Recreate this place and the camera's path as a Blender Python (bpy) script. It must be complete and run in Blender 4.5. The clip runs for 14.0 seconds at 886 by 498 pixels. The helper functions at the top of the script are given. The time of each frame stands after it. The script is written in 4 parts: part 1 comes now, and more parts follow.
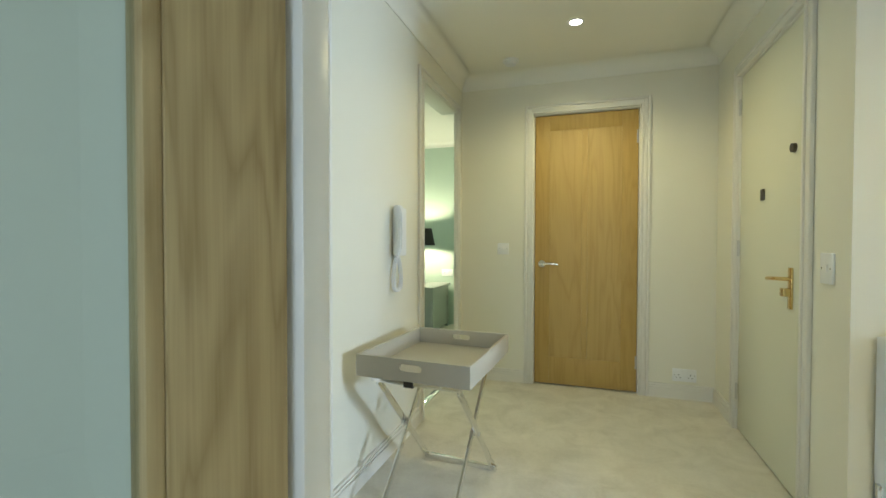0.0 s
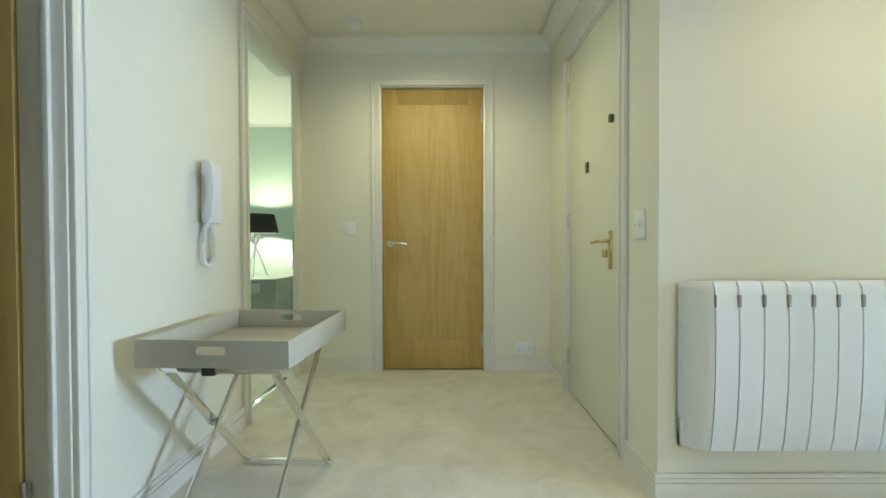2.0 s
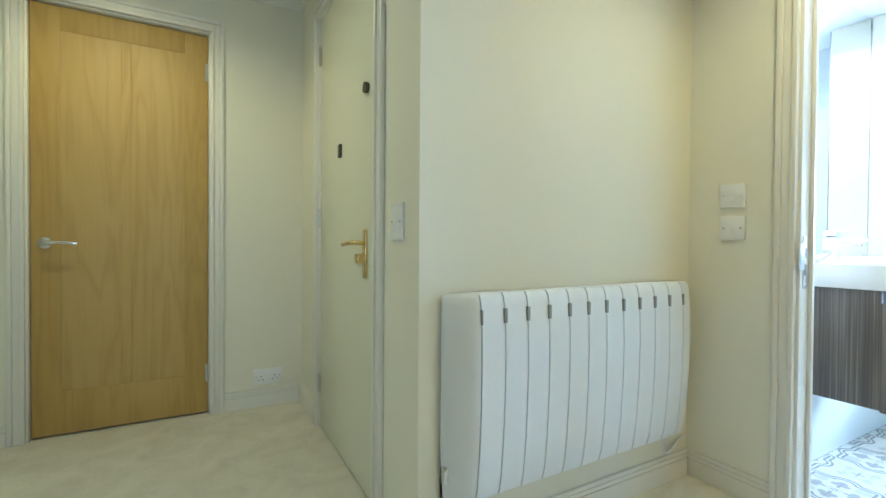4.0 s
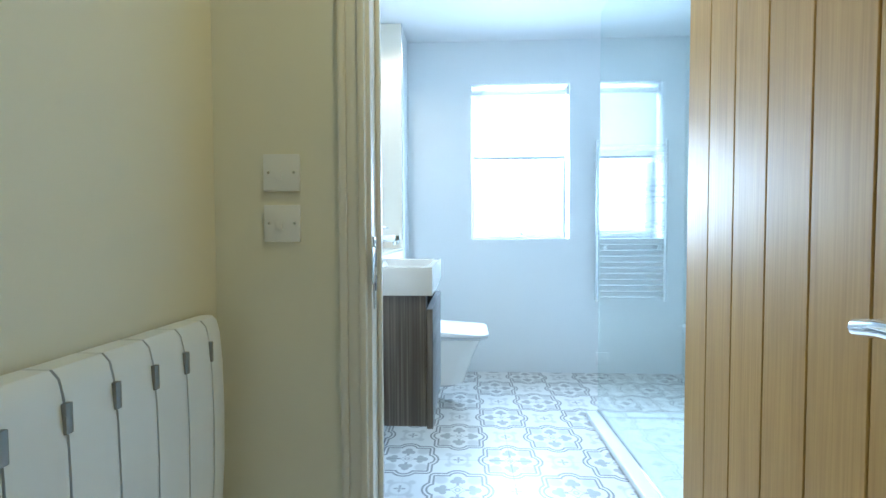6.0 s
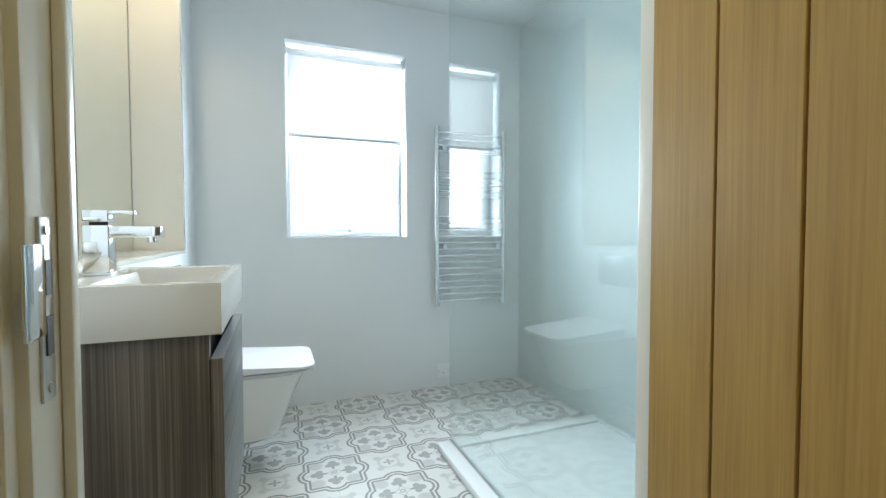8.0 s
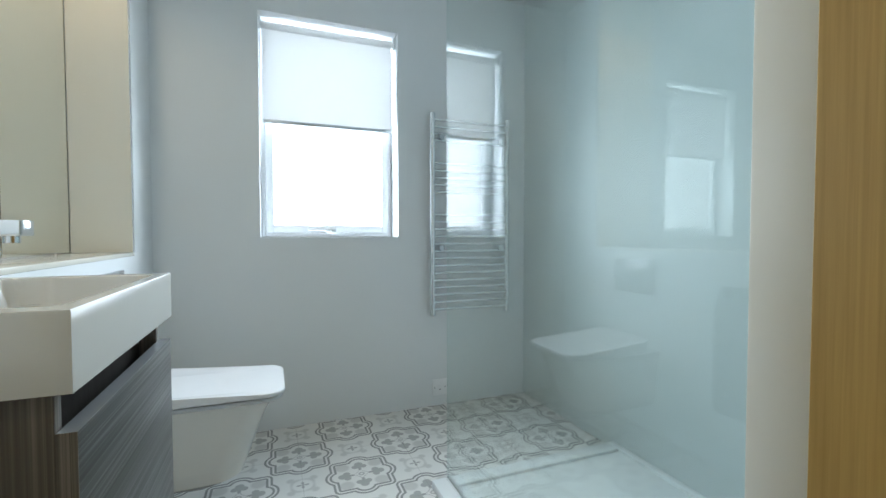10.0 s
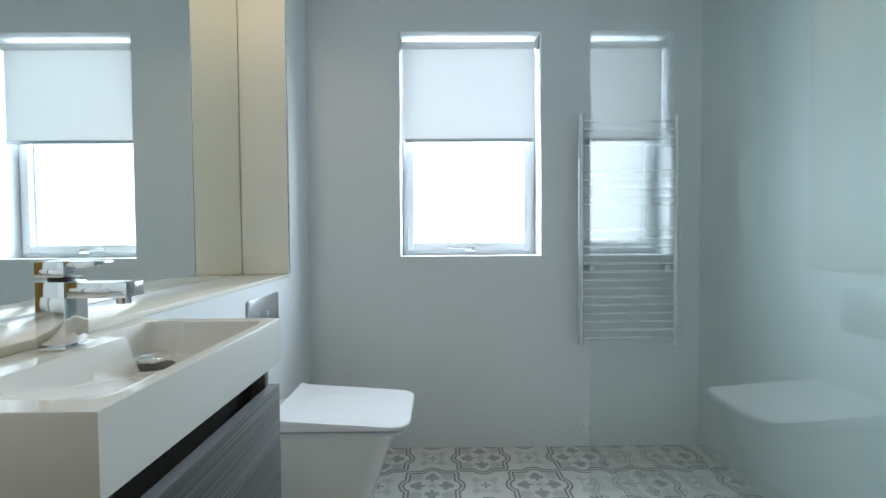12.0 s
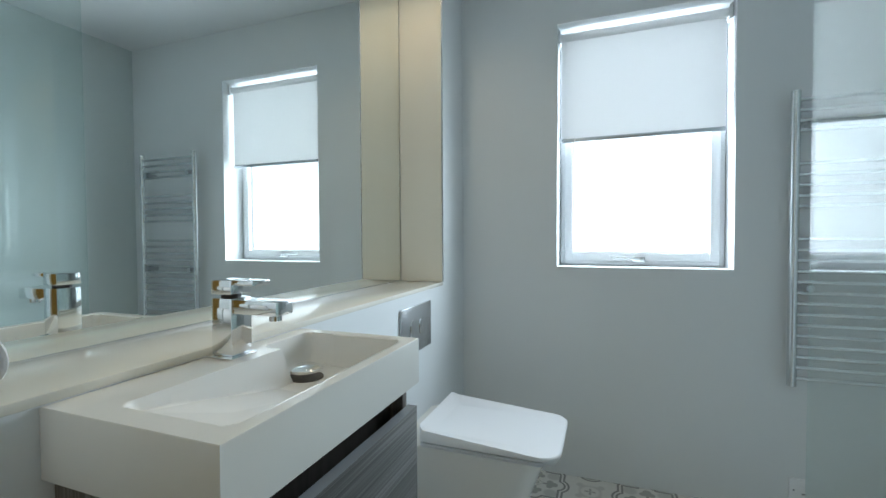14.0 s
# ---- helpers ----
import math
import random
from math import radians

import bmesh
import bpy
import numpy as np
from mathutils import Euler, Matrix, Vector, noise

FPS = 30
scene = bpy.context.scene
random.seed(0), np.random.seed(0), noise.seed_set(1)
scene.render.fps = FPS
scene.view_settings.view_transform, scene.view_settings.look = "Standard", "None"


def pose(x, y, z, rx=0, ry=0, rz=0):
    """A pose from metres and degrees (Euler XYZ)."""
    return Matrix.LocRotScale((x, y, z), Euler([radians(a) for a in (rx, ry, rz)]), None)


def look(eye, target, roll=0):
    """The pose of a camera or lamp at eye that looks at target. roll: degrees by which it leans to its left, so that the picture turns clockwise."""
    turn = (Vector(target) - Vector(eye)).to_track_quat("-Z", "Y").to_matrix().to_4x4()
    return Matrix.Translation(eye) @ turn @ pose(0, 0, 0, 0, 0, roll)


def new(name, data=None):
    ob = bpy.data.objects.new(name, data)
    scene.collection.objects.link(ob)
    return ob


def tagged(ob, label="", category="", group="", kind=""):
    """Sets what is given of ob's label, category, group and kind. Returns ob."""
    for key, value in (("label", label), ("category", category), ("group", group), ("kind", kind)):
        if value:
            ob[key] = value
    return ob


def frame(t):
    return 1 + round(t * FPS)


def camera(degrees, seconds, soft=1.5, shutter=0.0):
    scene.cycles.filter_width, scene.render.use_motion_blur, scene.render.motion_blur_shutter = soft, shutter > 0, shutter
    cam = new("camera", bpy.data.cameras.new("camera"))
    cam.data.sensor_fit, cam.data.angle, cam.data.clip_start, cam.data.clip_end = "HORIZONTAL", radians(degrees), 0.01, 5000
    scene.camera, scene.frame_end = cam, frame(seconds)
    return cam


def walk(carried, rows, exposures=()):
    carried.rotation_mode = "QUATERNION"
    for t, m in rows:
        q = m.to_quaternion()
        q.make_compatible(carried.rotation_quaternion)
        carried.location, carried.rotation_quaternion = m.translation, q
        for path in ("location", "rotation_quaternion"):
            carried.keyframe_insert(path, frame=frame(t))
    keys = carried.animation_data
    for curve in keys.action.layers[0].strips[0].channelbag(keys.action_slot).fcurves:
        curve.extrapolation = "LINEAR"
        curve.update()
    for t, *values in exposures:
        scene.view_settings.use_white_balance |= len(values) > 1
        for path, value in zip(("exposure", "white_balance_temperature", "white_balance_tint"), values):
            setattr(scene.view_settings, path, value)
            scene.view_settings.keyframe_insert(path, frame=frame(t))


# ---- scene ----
cam = camera(90.6, 14.0)
PATH = [
    (0, (0.372, 0.447, 1.072), (-0.253, 2.347, 1.033), 0.1),
    (0.5, (0.395, 0.508, 1.005), (-0.018, 2.465, 0.972), 0.0),
    (1, (0.421, 0.562, 0.956), (0.195, 2.549, 0.921), 0.1),
    (1.5, (0.433, 0.610, 0.928), (0.334, 2.608, 0.894), -0.1),
    (2, (0.441, 0.673, 0.911), (0.431, 2.673, 0.879), -0.2),
    (2.2, (0.442, 0.702, 0.908), (0.466, 2.701, 0.874), -0.1),
    (4.3, (0.755, 1.256, 0.915), (1.986, 2.832, 0.886), -0.15),
    (4.5, (0.820, 1.333, 0.929), (2.223, 2.748, 0.887), -0.5),
    (5, (1.016, 1.486, 0.936), (2.751, 2.478, 0.882), -0.2),
    (5.5, (1.197, 1.567, 0.947), (3.126, 2.089, 0.878), -0.2),
    (6, (1.373, 1.616, 0.950), (3.369, 1.714, 0.882), -0.2),
    (6.5, (1.511, 1.663, 0.950), (3.493, 1.408, 0.878), 0.1),
    (7, (1.661, 1.659, 0.937), (3.593, 1.148, 0.869), -0.0),
    (7.5, (1.795, 1.648, 0.935), (3.684, 0.993, 0.871), -0.1),
    (8, (1.895, 1.628, 0.928), (3.762, 0.915, 0.862), -0.1),
    (8.2, (1.933, 1.629, 0.920), (3.792, 0.892, 0.857), -0.0),
    (10.3, (2.185, 1.489, 0.925), (4.052, 0.770, 0.864), -0.1),
    (10.5, (2.197, 1.468, 0.939), (4.072, 0.783, 0.874), 0.1),
    (11, (2.235, 1.432, 0.963), (4.163, 0.907, 0.900), -0.3),
    (11.5, (2.278, 1.410, 0.983), (4.258, 1.135, 0.926), -0.5),
    (12, (2.311, 1.391, 1.012), (4.310, 1.373, 0.951), -0.4),
    (12.5, (2.348, 1.389, 1.025), (4.336, 1.597, 0.967), -0.3),
    (13, (2.379, 1.393, 1.031), (4.336, 1.799, 0.984), -0.5),
    (13.5, (2.397, 1.391, 1.035), (4.318, 1.945, 0.997), -0.4),
    (14, (2.409, 1.366, 1.048), (4.282, 2.067, 0.992), -0.3),
]
walk(cam, [(t, look(eye, target, roll)) for t, eye, target, roll in PATH],
     exposures=[(0, 0.70, 5600, 9), (2.2, 0.76, 5230, 9), (4.3, 0.58, 5060, 7.5), (5.0, 0.28, 4870, 6.5), (6.0, -0.12, 5120, 7), (7.0, -0.45, 5900, 9), (8.2, -0.76, 6450, 10),
                (10.5, -1.27, 6400, 10), (11.5, -1.36, 6350, 10), (14.0, -1.55, 6350, 9)])

# ---- light ----
world = bpy.data.worlds.new("world")
world.use_nodes = True
scene.world = world
sky = world.node_tree.nodes.new("ShaderNodeTexSky")
sky.sky_type, sky.sun_disc = "NISHITA", False
sky.sun_elevation, sky.sun_rotation = radians(35), radians(200)
world.node_tree.links.new(sky.outputs[0], world.node_tree.nodes["Background"].inputs[0])
world.node_tree.nodes["Background"].inputs[1].default_value = 0.08


def area_lamp(name, eye, target, sx, sy, power, color):
    data = bpy.data.lights.new(name, "AREA")
    data.shape, data.size, data.size_y, data.energy, data.color = "RECTANGLE", sx, sy, power, color
    ob = new(name, data)
    ob.matrix_world = look(eye, target)
    return ob


def spot_lamp(name, x, y, z, power, color, degrees=120):
    data = bpy.data.lights.new(name, "SPOT")
    data.energy, data.color, data.spot_size, data.spot_blend, data.shadow_soft_size = power, color, radians(degrees), 0.8, 0.03
    ob = new(name, data)
    ob.matrix_world = pose(x, y, z)
    return ob


WARM = (1.0, 0.82, 0.36)
AMBER = (1.0, 0.78, 0.48)
DAY = (0.77, 0.90, 1.0)
# daylight outside the frosted bathroom window and the living room's window
area_lamp("bathroom_daylight", (4.540, 1.239, 1.435), (2.5, 1.239, 1.435), 0.545, 0.92, 90, DAY).data.spread = radians(162)
area_lamp("living_daylight", (0.4, -3.12, 1.35), (0.4, 0.0, 1.2), 2.2, 1.7, 25, DAY)
# first is a known downlight; the other two are added to fill the hall
HALL_SPOTS_AND_FILL = [(0.30, 3.08), (0.45, 1.62), (1.92, 1.48)]
for (sx, sy), watts, cone in zip(HALL_SPOTS_AND_FILL, (19, 3, 20), (156, 128, 136)):
    spot_lamp("hall_spot", sx, sy, 2.296, watts, WARM, cone)
# second is a known downlight; the first is an added warm fill over the basin
BATH_SPOT_AND_FILL = [(2.98, 2.04), (3.77, 2.04)]
for sx, sy in BATH_SPOT_AND_FILL:
    spot_lamp("bathroom_spot", sx, sy, 2.221, 15, AMBER, 140)
bulb = bpy.data.lights.new("bedside_bulb", "POINT")
bulb.energy, bulb.color, bulb.shadow_soft_size = 26, (1.0, 0.85, 0.5), 0.04
new("bedside_bulb", bulb).location = (-1.60, 5.38, 1.10)
# added fill to brighten the bedroom; no window stands behind it
area_lamp("bedroom_daylight", (-3.9, 4.2, 1.4), (-1.0, 4.2, 1.3), 1.4, 1.2, 10, (0.75, 1.0, 0.85))


# ---- materials ----
class Nodes:
    """Short forms for building a node material."""

    def __init__(self, name, rough=0.5, metal=0.0, color=(0.8, 0.8, 0.8), spec=0.5):
        self.mat = bpy.data.materials.new(name)
        self.mat.use_nodes = True
        self.tree = self.mat.node_tree
        self.bsdf = self.tree.nodes["Principled BSDF"]
        self.set("Roughness", rough), self.set("Metallic", metal)
        self.set("Base Color", (*color, 1)), self.set("Specular IOR Level", spec)

    def set(self, key, value):
        self.bsdf.inputs[key].default_value = value

    def node(self, kind, **values):
        n = self.tree.nodes.new(kind)
        for key, value in values.items():
            n.inputs[key].default_value = value
        return n

    def link(self, a, b):
        self.tree.links.new(a, b)

    def m(self, op, a, b=0.0, c=0.0):
        n = self.tree.nodes.new("ShaderNodeMath")
        n.operation = op
        for i, v in enumerate((a, b, c)):
            if isinstance(v, (int, float)):
                n.inputs[i].default_value = v
            else:
                self.link(v, n.inputs[i])
        return n.outputs[0]

    def mix(self, fac, a, b):
        n = self.tree.nodes.new("ShaderNodeMix")
        n.data_type = "RGBA"
        for i, v in ((0, fac), (6, a), (7, b)):
            if isinstance(v, tuple):
                n.inputs[i].default_value = (*v, 1)
            elif isinstance(v, (int, float)):
                n.inputs[i].default_value = v
            else:
                self.link(v, n.inputs[i])
        return n.outputs[2]

    def coords(self, kind="Object", scale=(1, 1, 1), rot=(0, 0, 0)):
        if kind == "World":
            out = self.node("ShaderNodeNewGeometry").outputs["Position"]
        else:
            out = self.node("ShaderNodeTexCoord").outputs[kind]
        mp = self.node("ShaderNodeMapping")
        mp.inputs["Scale"].default_value = scale
        mp.inputs["Rotation"].default_value = rot
        self.link(out, mp.inputs["Vector"])
        return mp.outputs[0]

    def noise(self, vec, scale, detail=4, rough=0.55, distort=0.0):
        n = self.node("ShaderNodeTexNoise", Scale=scale, Detail=detail, Roughness=rough, Distortion=distort)
        self.link(vec, n.inputs["Vector"])
        return n.outputs[0]

    def ramp(self, fac, *stops):
        n = self.node("ShaderNodeValToRGB")
        while len(n.color_ramp.elements) < len(stops):
            n.color_ramp.elements.new(0.5)
        for e, (p, c) in zip(n.color_ramp.elements, stops):
            e.position, e.color = p, (*c, 1)
        self.link(fac, n.inputs[0])
        return n.outputs[0]

    def bump(self, height, strength=0.2, distance=0.01):
        n = self.node("ShaderNodeBump", Strength=strength, Distance=distance)
        self.link(height, n.inputs["Height"])
        self.link(n.outputs[0], self.bsdf.inputs["Normal"])

    def base(self, color):
        self.link(color, self.bsdf.inputs["Base Color"])


def paint(name, color, rough=0.55, grain=0.0006, mottle=0.04):
    n = Nodes(name, rough)
    v = n.coords("World")
    big = n.noise(v, 1.3, 3)
    dark = tuple(c * (1 - mottle) for c in color)
    n.base(n.mix(big, dark, tuple(min(1, c * (1 + mottle * 0.6)) for c in color)))
    n.bump(n.noise(v, 260, 3), 0.25, grain)
    return n.mat


def metal(name, color, rough):
    n = Nodes(name, rough, 1.0, color)
    v = n.coords("Object")
    n.link(n.m("MULTIPLY_ADD", n.noise(v, 30, 3), 0.08, rough - 0.03), n.bsdf.inputs["Roughness"])
    return n.mat


def oak(name, light, dark, scale=1.0, rough=0.42, cathedral=True, lay=0, spec=0.2):
    """Oak veneer with the grain running up; local z is the grain's way."""
    n = Nodes(name, rough, spec=spec)
    info = n.node("ShaderNodeObjectInfo")
    add = n.node("ShaderNodeVectorMath")
    add.operation = "ADD"
    n.link(n.coords("Object"), add.inputs[0])
    shift = n.node("ShaderNodeCombineXYZ")
    for i in range(3):
        n.link(n.m("MULTIPLY", info.outputs["Random"], 7.0 + 3 * i), shift.inputs[i])
    n.link(shift.outputs[0], add.inputs[1])
    mp = n.node("ShaderNodeMapping")
    mp.inputs["Scale"].default_value = (0.9 * scale, 9 * scale, 9 * scale) if lay else (9 * scale, 9 * scale, 0.9 * scale)
    n.link(add.outputs[0], mp.inputs["Vector"])
    warp = n.noise(mp.outputs[0], 0.75, 3, 0.5, 0.4)
    rings = n.m("PINGPONG", n.m("MULTIPLY", warp, 16.0 if cathedral else 7.0), 1.0)
    rings = n.m("POWER", rings, 1.8)
    mp2 = n.node("ShaderNodeMapping")
    mp2.inputs["Scale"].default_value = (5, 260, 260) if lay else (260, 260, 5)
    n.link(add.outputs[0], mp2.inputs["Vector"])
    pores = n.noise(mp2.outputs[0], 1.0, 4, 0.6)
    tone = n.m("ADD", n.m("MULTIPLY", rings, 0.30 if cathedral else 0.14), n.m("MULTIPLY", pores, 0.42) if cathedral else n.m("MULTIPLY_ADD", pores, 0.95, -0.22))
    n.base(n.ramp(tone, (0.12, light), (0.50, tuple((a + b) / 2 for a, b in zip(light, dark))), (0.80, dark)))
    n.bump(pores, 0.12, 0.0006)
    return n.mat


WALL_HALL = paint("hall_wall_paint", (0.80, 0.78, 0.66))
WALL_BATH = paint("bathroom_wall_panel", (0.74, 0.765, 0.775), 0.6, 0.0002, 0.02)
WALL_SHOWER = paint("shower_wall_panel", (0.57, 0.63, 0.63), 0.5, 0.0001, 0.02)
WALL_BED = paint("bedroom_wall_paint", (0.48, 0.58, 0.48))
CEIL = paint("ceiling_paint", (0.83, 0.82, 0.74), 0.7)
CEIL_BATH = paint("bathroom_ceiling_paint", (0.78, 0.79, 0.80), 0.7)
TRIM = paint("satin_trim_paint", (0.79, 0.77, 0.70), 0.3, 0.0002, 0.03)
WHITE = paint("white_plastic", (0.82, 0.83, 0.84), 0.28, 0.0001, 0.01)
RAD_WHITE = paint("radiator_enamel", (0.80, 0.83, 0.86), 0.35, 0.0001, 0.02)
CERAMIC = paint("glazed_ceramic", (0.76, 0.745, 0.715), 0.08, 0.0, 0.01)
STONE_LEDGE = paint("ledge_solid_surface", (0.80, 0.77, 0.69), 0.10, 0.0, 0.02)
CREAM_PANEL = paint("cream_laminate", (0.80, 0.755, 0.66), 0.35, 0.0001, 0.02)
WIN_FRAME = paint("window_frame_paint", (0.88, 0.89, 0.91), 0.3, 0.0001, 0.01)
DOOR_CREAM = paint("front_door_paint", (0.74, 0.73, 0.58), 0.35, 0.0002, 0.02)
CHROME = metal("polished_chrome", (0.86, 0.87, 0.88), 0.06)
RAIL_CHROME = metal("dulled_rail_chrome", (0.74, 0.76, 0.77), 0.14)
STEEL = metal("brushed_steel", (0.62, 0.61, 0.58), 0.28)
SATIN = metal("satin_chrome_plate", (0.62, 0.64, 0.67), 0.25)
BRASS = metal("brass", (0.72, 0.56, 0.25), 0.22)
BLACK = paint("black_rubber", (0.02, 0.02, 0.02), 0.5, 0.0, 0.1)
DARK_GAP = paint("dark_gap", (0.10, 0.105, 0.11), 0.6, 0.0, 0.1)
VENT_GREY = metal("vent_grey_metal", (0.30, 0.30, 0.29), 0.35)
SLOT = paint("grille_slot", (0.05, 0.05, 0.05), 0.6, 0.0, 0.1)
OAK = oak("oak_veneer", (0.49, 0.335, 0.105), (0.37, 0.24, 0.07), 1.1, 0.45)
OAK_PANEL = oak("oak_panel_veneer", (0.55, 0.39, 0.145), (0.41, 0.275, 0.09), 1.0, 0.45)
OAK_LIGHT = oak("light_oak_veneer", (0.48, 0.375, 0.19), (0.22, 0.145, 0.05), 1.5)
OAK_PLANK = oak("oak_plank", (0.50, 0.315, 0.095), (0.28, 0.155, 0.038), 1.5, 0.5, False, spec=0.3)
GROOVE = oak("oak_groove", (0.32, 0.15, 0.03), (0.20, 0.09, 0.018), 1.6, 0.5, False)


def streaked(name, light, dark, lay=0):
    """Grey laminate with fine dark and light streaks along the grain."""
    n = Nodes(name, 0.42)
    v = n.coords("World", (1.2, 210, 210) if lay else (210, 210, 1.2))
    w = n.coords("World", (2.5, 16, 16) if lay else (16, 16, 2.5))
    bend = n.noise(w, 1.0, 2)
    lines = n.noise(v, 1.0, 3, 0.6, 0.6)
    tone = n.m("ADD", n.m("MULTIPLY", lines, 0.75), n.m("MULTIPLY", bend, 0.25))
    n.base(n.ramp(tone, (0.38, dark), (0.50, tuple((a + b) * 0.42 for a, b in zip(light, dark))), (0.62, light)))
    n.bump(lines, 0.3, 0.0008)
    return n.mat


GREY_WOOD = streaked("grey_brown_streaked_wood", (0.27, 0.235, 0.205), (0.105, 0.090, 0.078))
PULL_EDGE = paint("smooth_grey_edge", (0.30, 0.31, 0.33), 0.22, 0.0, 0.03)
GREY_WOOD_H = streaked("grey_streaked_wood_across", (0.185, 0.185, 0.185), (0.065, 0.065, 0.065), 1)
# near-black grain; carries the shade of the gap over the vanity drawer
GAP_SHADE = oak("gap_shade_grain", (0.06, 0.052, 0.047), (0.025, 0.022, 0.02), 2.2, 0.45)
TRAY_PAINT = paint("taupe_lacquer", (0.50, 0.47, 0.39), 0.35, 0.0003, 0.06)
SHADE_BLACK = paint("black_lampshade", (0.03, 0.028, 0.026), 0.8, 0.0006, 0.1)
TABLE_GREY = paint("grey_green_lacquer", (0.36, 0.38, 0.34), 0.4, 0.0003, 0.06)
TOWEL = paint("white_terry", (0.83, 0.84, 0.85), 0.95, 0.004, 0.03)
BOOK_BLUE = paint("pale_blue_cover", (0.42, 0.50, 0.52), 0.5, 0.0, 0.05)
LID_WHITE = paint("toilet_lid_plastic", (0.70, 0.71, 0.73), 0.25, 0.0, 0.01)
# dark door fittings, and the shade painted under the basin plug
DARK_METAL_AND_SHADE = metal("dark_metal_and_gap_shade", (0.12, 0.11, 0.10), 0.35)
TRAY_SHOWER = paint("white_acrylic", (0.76, 0.80, 0.81), 0.25, 0.0, 0.02)


def mirror_material():
    n = Nodes("mirror_silver", 0.0, 1.0, (0.88, 0.91, 0.89))
    return n.mat


def thin_glass(name, tint, gloss_color=(1, 1, 1)):
    """A pane that lets light straight through with its tint and mirrors more at grazing angles."""
    n = Nodes(name)
    clear = n.node("ShaderNodeBsdfTransparent")
    clear.inputs[0].default_value = (*tint, 1)
    gloss = n.node("ShaderNodeBsdfGlossy")
    gloss.inputs["Roughness"].default_value = 0.0
    gloss.inputs["Color"].default_value = (*gloss_color, 1)
    facing = n.node("ShaderNodeLayerWeight", Blend=0.5).outputs["Facing"]
    mixer = n.node("ShaderNodeMixShader")
    n.link(n.m("MULTIPLY_ADD", n.m("POWER", facing, 3.1), 0.95, 0.045), mixer.inputs[0])
    n.link(clear.outputs[0], mixer.inputs[1])
    n.link(gloss.outputs[0], mixer.inputs[2])
    n.link(mixer.outputs[0], n.tree.nodes["Material Output"].inputs["Surface"])
    return n.mat


MIRROR = mirror_material()
SCREEN_GLASS = thin_glass("shower_glass", (0.92, 0.962, 0.955))
DOOR_GLASS = thin_glass("door_glass", (0.90, 0.95, 0.94))


def frosted_material():
    n = Nodes("frosted_glass", 0.35, 0.0, (0.10, 0.101, 0.10))
    n.set("Transmission Weight", 1.0), n.set("IOR", 1.25)
    n.bump(n.noise(n.coords("World"), 300, 2), 0.4, 0.001)
    return n.mat


def blind_material():
    n = Nodes("roller_blind_fabric", 0.9, 0.0, (0.80, 0.82, 0.80))
    v = n.coords("World")
    weave = n.noise(n.coords("World", (900, 900, 900)), 1.0, 2)
    color = n.mix(weave, (0.82, 0.82, 0.82), (0.90, 0.90, 0.90))
    n.base(color)
    thin = n.node("ShaderNodeBsdfTranslucent")
    n.link(color, thin.inputs[0])
    mixer = n.node("ShaderNodeMixShader")
    mixer.inputs[0].default_value = 0.21
    n.link(n.bsdf.outputs[0], mixer.inputs[1])
    n.link(thin.outputs[0], mixer.inputs[2])
    n.link(mixer.outputs[0], n.tree.nodes["Material Output"].inputs["Surface"])
    return n.mat


def carpet_material():
    n = Nodes("beige_cut_pile_carpet", 0.95, 0.0, spec=0.1)
    v = n.coords("World")
    fluff = n.noise(v, 420, 3, 0.7)
    tread = n.noise(v, 5.5, 4, 0.6, 0.8)
    tuft = n.noise(v, 60, 3, 0.6)
    tone = n.m("ADD", n.m("MULTIPLY", fluff, 0.35), n.m("ADD", n.m("MULTIPLY", tread, 0.55), n.m("MULTIPLY", tuft, 0.18)))
    n.base(n.ramp(tone, (0.36, (0.60, 0.57, 0.48)), (0.55, (0.74, 0.71, 0.62)), (0.72, (0.84, 0.81, 0.72))))
    n.bump(n.m("ADD", fluff, n.m("MULTIPLY", tuft, 0.8)), 0.7, 0.004)
    return n.mat


TILE = 0.2172
TILE_X, TILE_Y = 3.621, 1.426


